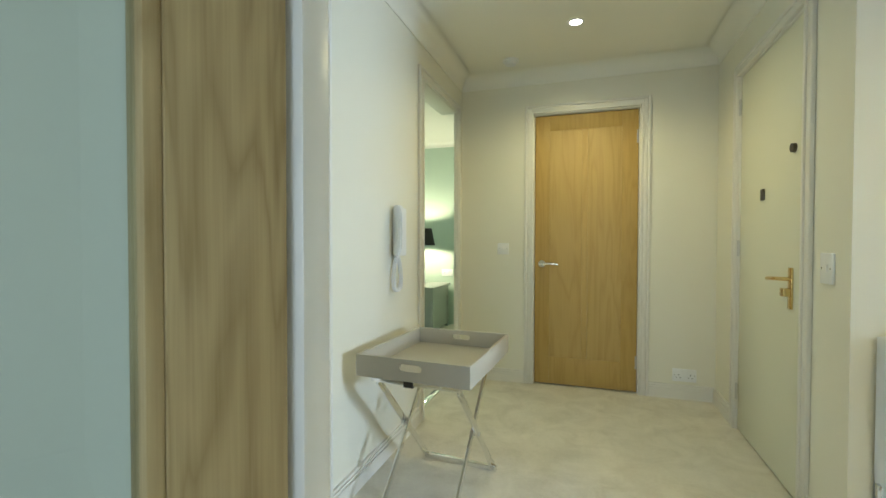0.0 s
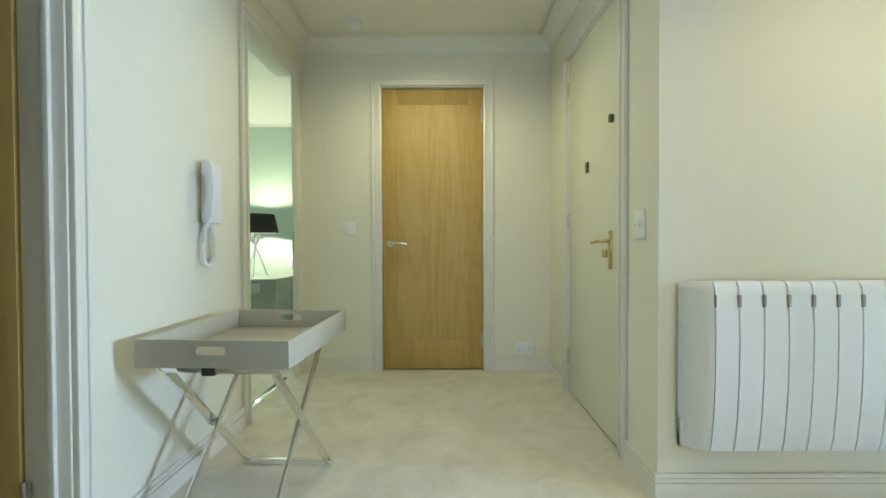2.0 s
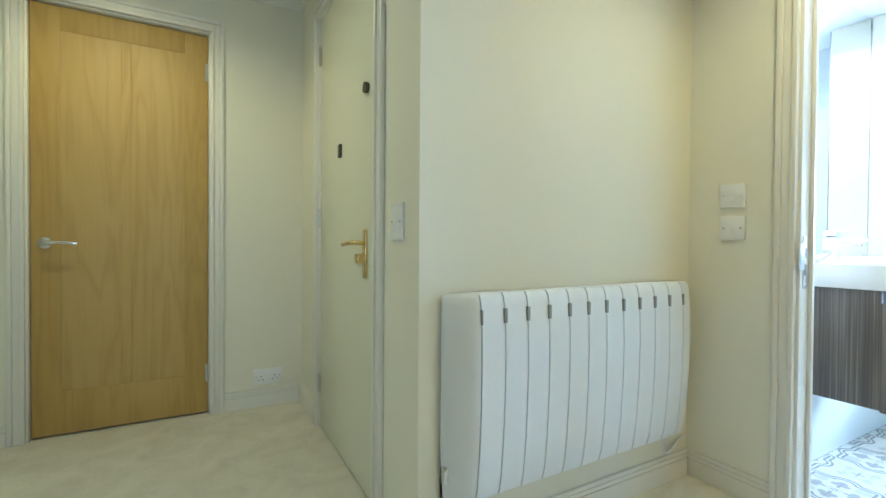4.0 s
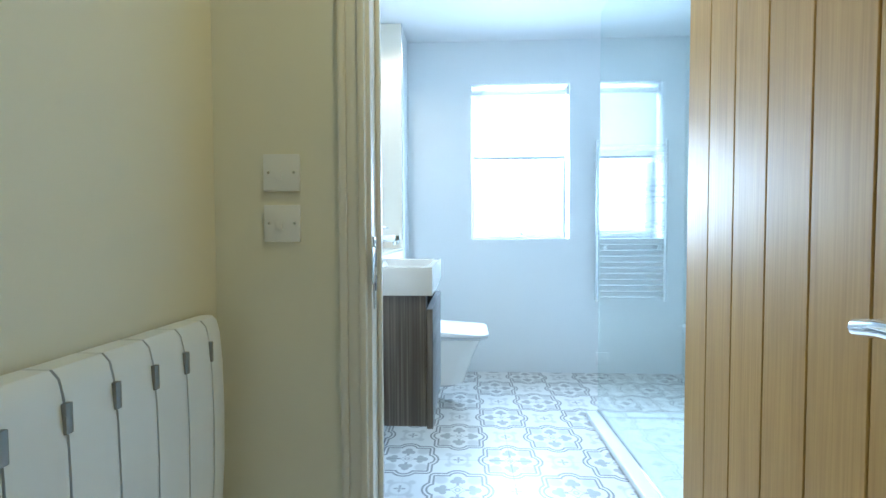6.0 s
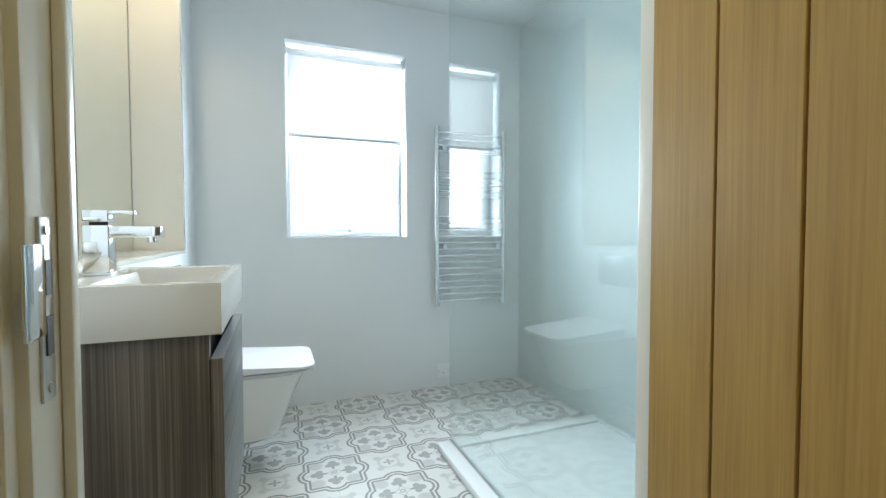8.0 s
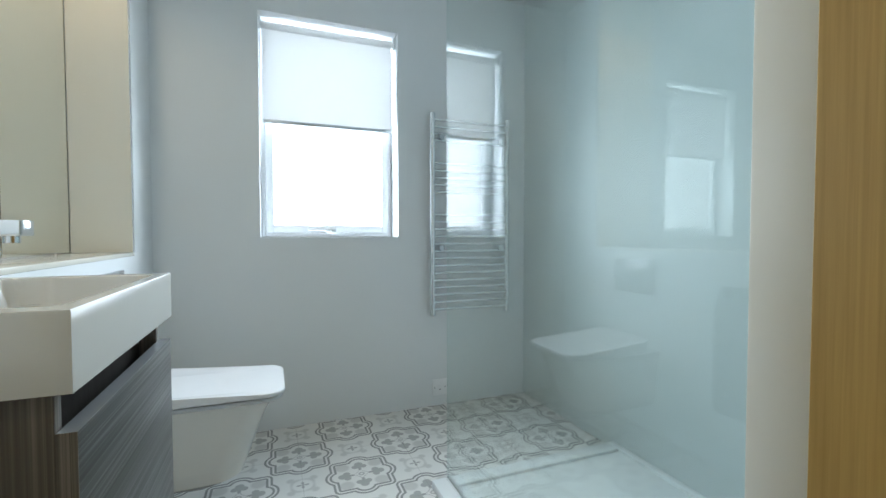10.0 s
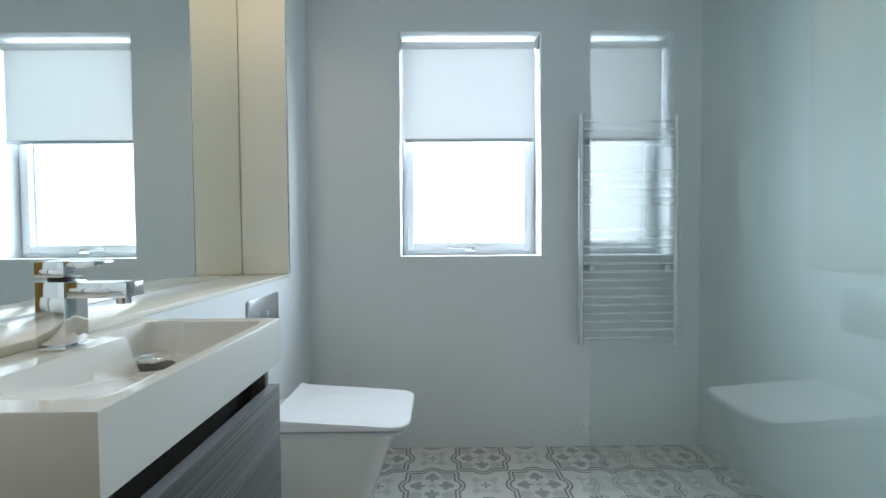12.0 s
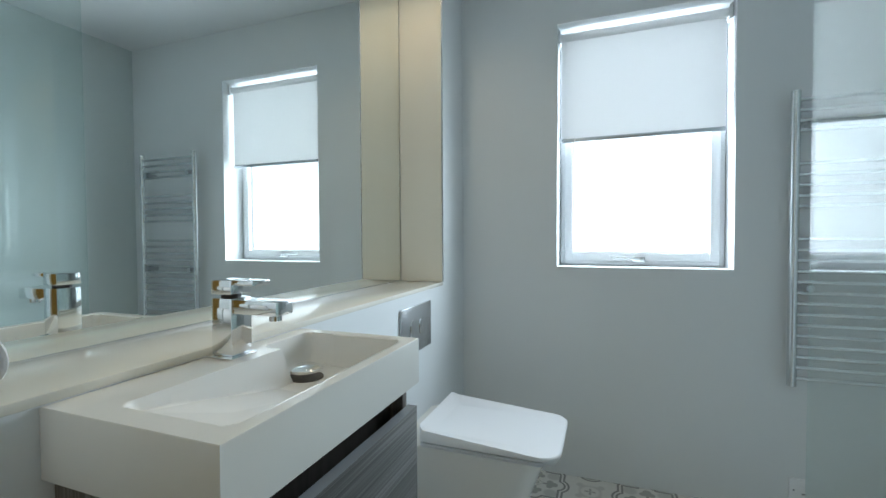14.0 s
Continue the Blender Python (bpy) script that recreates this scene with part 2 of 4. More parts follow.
def tile_material():
    """Printed floor tile: lobed medallions with double outlines and clover leaves, between small crosses."""
    n = Nodes("patterned_floor_tile", 0.38)
    sep = n.node("ShaderNodeSeparateXYZ")
    n.link(n.node("ShaderNodeNewGeometry").outputs["Position"], sep.inputs[0])
    m = n.m
    u = m("DIVIDE", m("SUBTRACT", sep.outputs[0], TILE_X), TILE)
    v = m("DIVIDE", m("SUBTRACT", sep.outputs[1], TILE_Y), TILE)
    i, j = m("ROUND", u), m("ROUND", v)
    odd = m("ABSOLUTE", m("MODULO", m("ADD", i, j), 2.0))
    a, b = m("ABSOLUTE", m("SUBTRACT", u, i)), m("ABSOLUTE", m("SUBTRACT", v, j))
    hi, q = m("MAXIMUM", a, b), m("MINIMUM", a, b)
    p = m("ADD", m("MULTIPLY", hi, m("SUBTRACT", 1.0, odd)), m("MULTIPLY", m("SUBTRACT", 1.0, hi), odd))

    def length(x, y):
        return m("SQRT", m("ADD", m("MULTIPLY", x, x), m("MULTIPLY", y, y)))

    def disc(x, y, cx, cy, r, sx=1.0, sy=1.0):
        return m("SUBTRACT", length(m("DIVIDE", m("SUBTRACT", x, cx), sx), m("DIVIDE", m("SUBTRACT", y, cy), sy)), r)

    def inside(d, soft=0.012):
        return m("SUBTRACT", 1.0, m("MINIMUM", m("MAXIMUM", m("DIVIDE", m("ADD", d, soft / 2), soft), 0.0), 1.0))

    def band(d, lo, hi_, soft=0.012):
        return m("MULTIPLY", inside(m("SUBTRACT", d, hi_), soft), m("SUBTRACT", 1.0, inside(m("SUBTRACT", d, lo), soft)))

    h, r = 0.47, 0.065
    bx, by = m("SUBTRACT", p, h - r), m("SUBTRACT", q, h - r)
    box = m("ADD", m("SUBTRACT", length(m("MAXIMUM", bx, 0.0), m("MAXIMUM", by, 0.0)), r), m("MINIMUM", m("MAXIMUM", bx, by), 0.0))
    lobe = disc(p, q, 0.37, 0.0, 0.205)
    d = m("MINIMUM", box, lobe)
    lines = m("MAXIMUM", band(d, 0.015, 0.055), band(d, -0.058, -0.018))
    even = m("SUBTRACT", 1.0, odd)
    leaf = m("MINIMUM", disc(p, q, 0.335, 0.0, 0.075), m("MINIMUM", disc(p, q, 0.255, 0.075, 0.062), disc(p, q, 0.21, 0.0, 0.055, 1.6, 0.6)))
    leaf = m("MULTIPLY", inside(leaf), even)
    star = m("SUBTRACT", m("ADD", m("SQRT", a), m("SQRT", b)), 0.50)
    fine = m("MULTIPLY", m("MAXIMUM", band(star, -0.02, 0.02), band(disc(a, b, 0, 0, 0.045), -0.02, 0.01)), even)
    patch = m("MULTIPLY", inside(disc(p, q, 0.30, 0.30, 0.125), 0.05), even)
    cross = m("MINIMUM", disc(hi, q, 0.062, 0.0, 0.030, 1.5, 0.8), disc(a, b, 0, 0, 0.022))
    cross = m("MULTIPLY", inside(cross), odd)
    pad = m("MULTIPLY", m("MAXIMUM", inside(disc(hi, q, 0.20, 0.19, 0.06), 0.04), m("MULTIPLY", inside(m("SUBTRACT", hi, 0.2), 0.05), m("SUBTRACT", 1.0, inside(disc(a, b, 0, 0, 0.17), 0.04)))), odd)
    worn = n.noise(n.coords("World"), 55, 4, 0.65)
    wide = n.noise(n.coords("World"), 4, 3)
    ground = n.mix(wide, (0.62, 0.62, 0.60), (0.71, 0.71, 0.69))
    light = n.mix(worn, (0.50, 0.50, 0.485), (0.42, 0.42, 0.41))
    mid = n.mix(worn, (0.19, 0.195, 0.195), (0.26, 0.265, 0.26))
    color = n.mix(m("MULTIPLY", m("MAXIMUM", patch, pad), 0.75), ground, light)
    color = n.mix(m("MULTIPLY", fine, 0.6), color, mid)
    color = n.mix(m("MULTIPLY", m("MAXIMUM", leaf, cross), 0.72), color, mid)
    color = n.mix(lines, color, mid)
    n.base(color)
    n.bump(worn, 0.05, 0.0005)
    return n.mat


FROSTED, BLIND, CARPET, TILES = frosted_material(), blind_material(), carpet_material(), tile_material()
GROUT = paint("pale_grout", (0.45, 0.45, 0.44), 0.8, 0.0003, 0.05)


def glow(name, color, strength):
    n = Nodes(name)
    em = n.node("ShaderNodeEmission")
    em.inputs[0].default_value, em.inputs[1].default_value = (*color, 1), strength
    n.link(em.outputs[0], n.tree.nodes["Material Output"].inputs["Surface"])
    return n.mat


LAMP_GLOW = glow("lit_lamp_face", (1.0, 0.93, 0.72), 14)


# ---- mesh helpers ----
def box(bm, x0, x1, y0, y1, z0, z1, bevel=0.0, seg=2):
    made = bmesh.ops.create_cube(bm, size=1.0, matrix=Matrix.Translation(((x0 + x1) / 2, (y0 + y1) / 2, (z0 + z1) / 2)) @ Matrix.Diagonal((x1 - x0, y1 - y0, z1 - z0, 1)))
    if bevel:
        edges = list({e for v in made["verts"] for e in v.link_edges})
        bmesh.ops.bevel(bm, geom=edges, offset=bevel, segments=seg, affect="EDGES", profile=0.5)
    return made


def tube(bm, a, b, r, seg=16, r2=None):
    a, b = Vector(a), Vector(b)
    m = Matrix.Translation((a + b) / 2) @ (b - a).to_track_quat("Z", "Y").to_matrix().to_4x4()
    return bmesh.ops.create_cone(bm, cap_ends=True, segments=seg, radius1=r, radius2=r if r2 is None else r2, depth=(b - a).length, matrix=m)


def sweep(bm, points, r, seg=10):
    """A round bar along points."""
    rings, pts = [], [Vector(p) for p in points]
    for k, p in enumerate(pts):
        way = (pts[min(k + 1, len(pts) - 1)] - pts[max(k - 1, 0)]).normalized()
        q = way.to_track_quat("Z", "Y")
        rings.append([bm.verts.new(p + q @ Vector((r * math.cos(t), r * math.sin(t), 0))) for t in [2 * math.pi * i / seg for i in range(seg)]])
    for one, two in zip(rings, rings[1:]):
        for i in range(seg):
            bm.faces.new((one[i], one[(i + 1) % seg], two[(i + 1) % seg], two[i]))
    bm.faces.new(rings[0][::-1]), bm.faces.new(rings[-1])


def prism(bm, outline, axis, lo, hi):
    """An outline of 2D points drawn out along an axis. The two other axes keep their order."""
    def at(p, s):
        return {"x": (s, p[0], p[1]), "y": (p[0], s, p[1]), "z": (p[0], p[1], s)}[axis]
    one, two = [bm.verts.new(at(p, lo)) for p in outline], [bm.verts.new(at(p, hi)) for p in outline]
    n = len(outline)
    for i in range(n):
        bm.faces.new((one[i], one[(i + 1) % n], two[(i + 1) % n], two[i]))
    bm.faces.new(one[::-1]), bm.faces.new(two)
    bmesh.ops.recalc_face_normals(bm, faces=bm.faces)


def rounded(x0, x1, y0, y1, r, n=6):
    pts = []
    for cx, cy, s in ((x1 - r, y1 - r, 0), (x0 + r, y1 - r, 90), (x0 + r, y0 + r, 180), (x1 - r, y0 + r, 270)):
        pts += [(cx + r * math.cos(radians(s + 90 * k / n)), cy + r * math.sin(radians(s + 90 * k / n))) for k in range(n + 1)]
    return pts


def mesh_of(name, bm, material, smooth=False):
    me = bpy.data.meshes.new(name)
    bmesh.ops.recalc_face_normals(bm, faces=bm.faces)
    bm.to_mesh(me)
    bm.free()
    me.materials.append(material)
    if smooth:
        me.shade_smooth()
        me.set_sharp_from_angle(angle=radians(40))
    return me


def thing(name, label, category, group="", at=(0, 0, 0)):
    ob = new(name)
    ob.empty_display_size = 0.05
    ob.location = at
    return tagged(ob, label, category, group)


def part(name, bm, material, parent, label="", smooth=True):
    """Links a bmesh, given in world places, as one mesh under a thing or part."""
    ob = new(name, mesh_of(name, bm, material, smooth))
    if parent is not None:
        root = Matrix.Identity(4)
        up = parent
        while up is not None:
            root = up.matrix_basis @ root
            up = up.parent
        ob.parent = parent
        ob.data.transform(root.inverted())
    return tagged(ob, label)


def built(name, boxes, material, label="", category="", kind="structure", bevel=0.0):
    bm = bmesh.new()
    for b in boxes:
        box(bm, *b, bevel=bevel)
    ob = new(name, mesh_of(name, bm, material, bevel > 0))
    return tagged(ob, label, category, kind=kind)


def one_box(*b, bevel=0.0, seg=2):
    bm = bmesh.new()
    box(bm, *b, bevel=bevel, seg=seg)
    return bm


H = 2.32
# ---- structure: hall ----
built("wall_west", [(-0.685, -0.565, 0.83, 1.04, 0, H), (-0.685, -0.565, 1.04, 1.86, 2.03, H), (-0.685, -0.565, 1.86, 2.87, 0, H),
                    (-0.685, -0.565, 2.87, 3.62, 2.045, H), (-0.578, -0.565, 3.62, 3.88, 0, H)], WALL_HALL, "cream painted hall wall with two door openings", "wall")
built("wall_north", [(-0.565, -0.035, 3.76, 3.88, 0, H), (-0.035, 0.741, 3.76, 3.88, 2.025, H), (0.741, 1.305, 3.76, 3.88, 0, H), (-0.035, 0.741, 3.865, 3.88, 0, 2.025)],
      WALL_HALL, "cream painted end wall of the hall", "wall")
built("wall_entrance", [(1.185, 1.305, 2.326, 2.50, 0, H), (1.185, 1.305, 2.50, 3.345, 2.02, H), (1.185, 1.305, 3.345, 3.76, 0, H), (1.29, 1.305, 2.50, 3.345, 0, 2.02)],
      WALL_HALL, "cream painted wall round the front door", "wall")
built("wall_radiator", [(1.185, 2.385, 2.206, 2.326, 0, H)], WALL_HALL, "cream painted wall behind the radiator", "wall")
built("wall_bathroom_door", [(2.385, 2.475, -0.2, 1.009, 0, H), (2.385, 2.475, 1.009, 1.862, 2.03, H), (2.385, 2.475, 1.862, 2.33, 0, H)], WALL_HALL, "cream painted wall with the bathroom doorway", "wall")
built("wall_south", [(-0.565, -0.085, 0.83, 0.95, 0, H), (-0.085, 0.86, 0.83, 0.95, 2.03, H), (0.86, 2.385, 0.83, 0.95, 0, H)], WALL_HALL, "cream painted wall with the living room doorway", "wall")
built("floor_hall", [(-0.685, 2.43, -3.1, 3.88, -0.06, 0.0)], CARPET, "beige cut-pile carpet with tread marks", "carpet floor")
built("ceiling_hall", [(-0.685, 2.385, 0.83, 3.88, H, H + 0.1)], CEIL, "pale painted hall ceiling", "ceiling")
# living room behind the start of the walk
built("wall_living_west", [(-2.72, -2.6, -3.22, 0.95, 0, H)], WALL_HALL)
built("wall_living_north", [(-2.6, -0.685, 0.83, 0.95, 0, H)], WALL_HALL)
built("wall_living_east", [(2.385, 2.505, -3.22, -0.2, 0, H)], WALL_HALL)
built("wall_living_south", [(-2.6, -0.75, -3.22, -3.1, 0, H), (-0.75, 1.55, -3.22, -3.1, 0, 0.45), (-0.75, 1.55, -3.22, -3.1, 2.2, H), (1.55, 2.385, -3.22, -3.1, 0, H)], WALL_HALL)
built("floor_living", [(-2.6, -0.685, -3.1, 0.83, -0.06, 0.0)], CARPET)
built("ceiling_living", [(-2.72, 2.505, -3.22, 0.83, H, H + 0.1)], CEIL)
# small room beyond the oak door in the hall's side wall
built("wall_store_west", [(-2.72, -2.6, 0.95, 2.0, 0, H)], WALL_HALL)
built("floor_store", [(-2.6, -0.685, 0.95, 2.0, -0.06, 0.0)], CARPET)
built("ceiling_store", [(-2.72, -0.685, 0.83, 2.0, H, H + 0.1)], CEIL)
# bedroom beyond the hall's side opening
built("wall_bedroom_north", [(-4.1, -0.565, 5.80, 5.92, 0, H)], WALL_BED, "pale green painted bedroom wall", "wall")
built("wall_bedroom_east", [(-0.600, -0.565, 3.88, 5.80, 0, H)], WALL_BED)
built("wall_bedroom_west", [(-4.1, -3.98, 2.0, 5.80, 0, H)], WALL_BED)
built("wall_bedroom_south", [(-3.98, -0.685, 2.0, 2.12, 0, H)], WALL_BED)
built("floor_bedroom", [(-3.98, -0.685, 2.12, 5.80, -0.06, 0.0), (-0.685, -0.600, 3.88, 5.80, -0.06, 0.0)], CARPET)
built("ceiling_bedroom", [(-4.1, -0.685, 2.0, 5.92, H, H + 0.1), (-0.685, -0.565, 3.88, 5.92, H, H + 0.1)], CEIL)
# bathroom
HB = 2.245
BX, BY0, BY1, BYM = 4.376, 0.155, 2.001, 2.201
WY0, WY1, WZ0, WZ1 = 0.909, 1.571, 0.915, 1.960
built("wall_window", [(BX, 4.60, 0.035, WY0, 0, H), (BX, 4.60, WY1, 2.33, 0, H), (BX, 4.60, WY0, WY1, 0, WZ0), (BX, 4.60, WY0, WY1, WZ1, H)], WALL_BATH, "pale grey bathroom wall with a window", "wall")
built("wall_shower", [(2.475, BX, 0.035, BY0, 0, H)], WALL_SHOWER, "pale grey shower wall panel", "wall")
built("wall_mirror", [(2.475, BX, 2.213, 2.33, 0, H), (4.100, BX, BY1, 2.213, 0, H), (2.475, 4.100, BY1, 2.213, 0, 0.848)], WALL_BATH, "boxed-in white wall with a mirror recess", "wall")
built("wall_bathroom_inner", [(2.475, 2.485, BY0, 1.009, 0, HB), (2.475, 2.485, 1.009, 1.862, 2.03, HB), (2.475, 2.485, 1.862, BY1, 0, HB), (2.475, 2.485, BY1, 2.213, 0.872, HB)], WALL_BATH, "pale grey panel beside the bathroom door", "wall")
built("ceiling_bathroom", [(2.485, BX, BY0, 2.213, HB, H + 0.1)], CEIL_BATH, "white bathroom ceiling", "ceiling")


# ---- joinery: linings, architraves, skirting, coving ----
def moulded(name, runs, parent=None):
    """Boards of trim, each a list of boxes, as one mesh of the setting."""
    return built(name, runs, TRIM, "cream satin painted timber trim", "trim", bevel=0.003)


ARCH = 0.062


def architrave(name, axis, face, out, lo, hi, top):
    """Stepped moulding on the three sides of an opening. axis: the wall's way; face: the wall's plane; out: +1 or -1."""
    runs = []
    for a, b, t in ((0.0, 0.016, 0.021), (0.016, 0.044, 0.013), (0.044, ARCH, 0.018)):
        f0, f1 = sorted((face, face + out * t))
        for u0, u1, z0, z1 in ((lo - b, lo - a, 0, top + b), (hi + a, hi + b, 0, top + b), (lo - a, hi + a, top + a, top + b)):
            runs.append((u0, u1, f0, f1, z0, z1) if axis == "x" else (f0, f1, u0, u1, z0, z1))
    return moulded(name, runs)


def skirting(name, axis, face, out, lo, hi):
    runs = []
    for z0, z1, t in ((0, 0.066, 0.016), (0.066, 0.0705, 0.010), (0.0705, 0.083, 0.015), (0.083, 0.0865, 0.009), (0.0865, 0.098, 0.011)):
        f0, f1 = sorted((face, face + out * t))
        runs.append((lo, hi, f0, f1, z0, z1) if axis == "x" else (f0, f1, lo, hi, z0, z1))
    bm = bmesh.new()
    for r in runs:
        box(bm, *r)
    return tagged(new(name, mesh_of(name, bm, TRIM)), "cream painted moulded skirting board", "skirting board", kind="structure")


def coving(name, axis, face, out, lo, hi, z=H, r=0.095):
    pts = [(face, z), (face, z - r)]
    for k in range(9):
        a = radians(90 * k / 8)
        pts.append((face + out * (r - r * math.cos(a)) * 0.95 + out * 0.006, z - r + r * math.sin(a)))
    pts.append((face + out * (r + 0.006), z))
    bm = bmesh.new()
    prism(bm, pts, "y" if axis == "y" else "x", lo, hi)
    return tagged(new(name, mesh_of(name, bm, CEIL, True)), "curved plaster coving", "coving", kind="structure")


# end door: lining and architrave
moulded("lining_1", [(-0.035, -0.003, 3.757, 3.864, 0, 1.994), (0.709, 0.741, 3.757, 3.864, 0, 1.994), (-0.035, 0.741, 3.757, 3.864, 1.994, 2.024)])
architrave("architrave_1", "x", 3.76, -1, -0.012, 0.718, 2.003)
# front door
moulded("lining_2", [(1.182, 1.289, 2.501, 2.532, 0, 1.992), (1.182, 1.289, 3.322, 3.344, 0, 1.992), (1.182, 1.289, 2.501, 3.344, 1.992, 2.019)])
architrave("architrave_2", "y", 1.185, -1, 2.522, 3.332, 2.00)
# bathroom doorway: lining with a rebate and a stop
moulded("lining_3", [(2.383, 2.487, 1.832, 1.861, 0, 2.0), (2.383, 2.487, 1.010, 1.040, 0, 2.0), (2.383, 2.487, 1.040, 1.832, 2.0, 2.029), (2.440, 2.458, 1.820, 1.832, 0, 2.0)])
architrave("architrave_3", "y", 2.385, -1, 1.037, 1.842, 2.01)
# living room doorway
moulded("lining_4", [(-0.084, -0.066, 0.829, 0.898, 0, 2.0), (-0.084, 0.046, 0.898, 0.952, 0, 2.0), (0.822, 0.859, 0.829, 0.952, 0, 2.0), (0.046, 0.822, 0.829, 0.952, 2.0, 2.029)])
architrave("architrave_4", "x", 0.95, 1, 0.036, 0.832, 2.01)
# side room doorway in the hall's long wall
moulded("lining_5", [(-0.688, -0.562, 1.832, 1.859, 0, 2.0), (-0.688, -0.562, 1.041, 1.066, 0, 2.0), (-0.688, -0.562, 1.066, 1.832, 2.0, 2.029), (-0.618, -0.596, 1.818, 1.832, 0, 2.0), (-0.618, -0.596, 1.066, 1.080, 0, 2.0)])
architrave("architrave_5", "y", -0.565, 1, 1.056, 1.838, 2.01)
# bedroom opening
moulded("lining_6", [(-0.688, -0.562, 2.871, 2.892, 0, 2.020), (-0.580, -0.562, 3.598, 3.619, 0, 2.020), (-0.688, -0.562, 2.871, 3.619, 2.020, 2.044)])
architrave("architrave_6", "y", -0.565, 1, 2.885, 3.605, 2.028)

skirting("skirting_1", "x", 3.76, -1, -0.565, -0.075)
skirting("skirting_2", "x", 3.76, -1, 0.781, 1.185)
skirting("skirting_3", "y", 1.185, -1, 3.395, 3.743)
skirting("skirting_4", "y", 1.185, -1, 2.2065, 2.459)
skirting("skirting_5", "x", 2.206, -1, 1.1695, 2.385)
skirting("skirting_6", "y", 2.385, -1, 1.905, 2.189)
skirting("skirting_7", "y", -0.565, 1, 1.901, 2.822)
skirting("skirting_8", "y", -0.565, 1, 3.668, 3.743)
skirting("skirting_9", "x", 0.95, 1, 0.895, 2.385)
skirting("skirting_10", "x", 0.95, 1, -0.565, -0.030)
coving("coving_1", "x", 3.76, -1, -0.565, 1.185)
coving("coving_2", "y", -0.565, 1, 0.95, 3.76)
coving("coving_3", "y", 1.185, -1, 2.206, 3.76)
coving("coving_4", "x", 2.206, -1, 1.185, 2.385)
coving("coving_5", "y", 2.385, -1, 0.95, 2.206)
coving("coving_6", "x", 0.95, 1, -0.565, 2.385)
coving("coving_7", "x", 5.80, -1, -3.98, -0.685, r=0.06)
built("threshold_bar", [(-0.66, -0.615, 2.893, 3.597, 0.0, 0.006)], CHROME, "polished metal carpet bar in the bedroom doorway", "threshold", bevel=0.002)
built("threshold_strip", [(2.41, 2.45, 1.041, 1.819, 0.0, 0.005)], STEEL, "metal floor strip under the bathroom doorway", "threshold", bevel=0.002)


# ---- doors ----
def lever_handle(parent, m, flip=1, material=CHROME):
    """A round rose with a lever along +x of m; m's z points out of the door."""
    bm = bmesh.new()
    tube(bm, (0, 0, 0), (0, 0, 0.010), 0.026, 24)
    bmesh.ops.transform(bm, matrix=m, verts=bm.verts)
    rose = part("rose", bm, material, parent, "round metal rose")
    bm = bmesh.new()
    pts = [(0, 0, 0.008), (0, 0, 0.035), (0.004 * flip, 0, 0.046), (0.014 * flip, 0, 0.052), (0.05 * flip, 0.003, 0.054), (0.09 * flip, 0.002, 0.053), (0.122 * flip, -0.003, 0.050)]
    sweep(bm, pts, 0.0088, 12)
    bmesh.ops.transform(bm, matrix=m, verts=bm.verts)
    part("lever", bm, material, rose, "polished lever")
    return rose


def hinge(parent, x, y, z, axis, material=STEEL):
    bm = bmesh.new()
    for k in range(3):
        tube(bm, (x, y, z - 0.045 + 0.031 * k), (x, y, z - 0.016 + 0.031 * k), 0.006, 12)
    if axis == "x":
        box(bm, x - 0.016, x + 0.016, y, y + 0.003, z - 0.045, z + 0.045)
    else:
        box(bm, x, x + 0.003, y - 0.016, y + 0.016, z - 0.045, z + 0.045)
    return part("hinge", bm, material, parent, "steel butt hinge")


def panel_leaf(door, x0, x1, y, th, z0, z1, out, wood, bottom=0.20, stile=0.105, mid=0.0):
    """Stiles, rails and recessed panels of a leaf that runs along x; out: the side that shows."""
    f0, f1 = sorted((y, y - out * th))
    for sx0, sx1 in ((x0, x0 + stile), (x1 - stile, x1)):
        part("stile", one_box(sx0, sx1, f0, f1, z0, z1, bevel=0.0015), wood, door)
    part("top_rail", one_box(x0 + stile, x1 - stile, f0, f1, z1 - 0.11, z1, bevel=0.0015), wood, door)
    part("bottom_rail", one_box(x0 + stile, x1 - stile, f0, f1, z0, z0 + bottom, bevel=0.0015), wood, door)
    cx = (x0 + x1) / 2
    g0, g1 = sorted((y - out * 0.0022, y - out * (th - 0.0022)))
    part("muntin", one_box(cx - 0.020, cx + 0.020, f0 + 0.0008, f1 - 0.0008, z0 + bottom, z1 - 0.11, bevel=0.001), OAK_PANEL, door)
    for px0, px1 in ((x0 + stile, cx - 0.0205), (cx + 0.0205, x1 - stile)):
        part("panel", one_box(px0, px1, g0, g1, z0 + bottom, z1 - 0.11, bevel=0.0004), OAK_PANEL, door)


door = thing("door_1", "closed oak panel door with a chrome lever handle", "door", at=(0.353, 3.8, 0))
door["kind"] = "structure"
panel_leaf(door, 0.0, 0.706, 3.780, 0.040, 0.010, 1.990, -1, OAK)
lever_handle(door, pose(0.052, 3.780, 0.900, 90, 0, 0))
for hz in (1.80, 0.215):
    hinge(door, 0.711, 3.776, hz, "x")

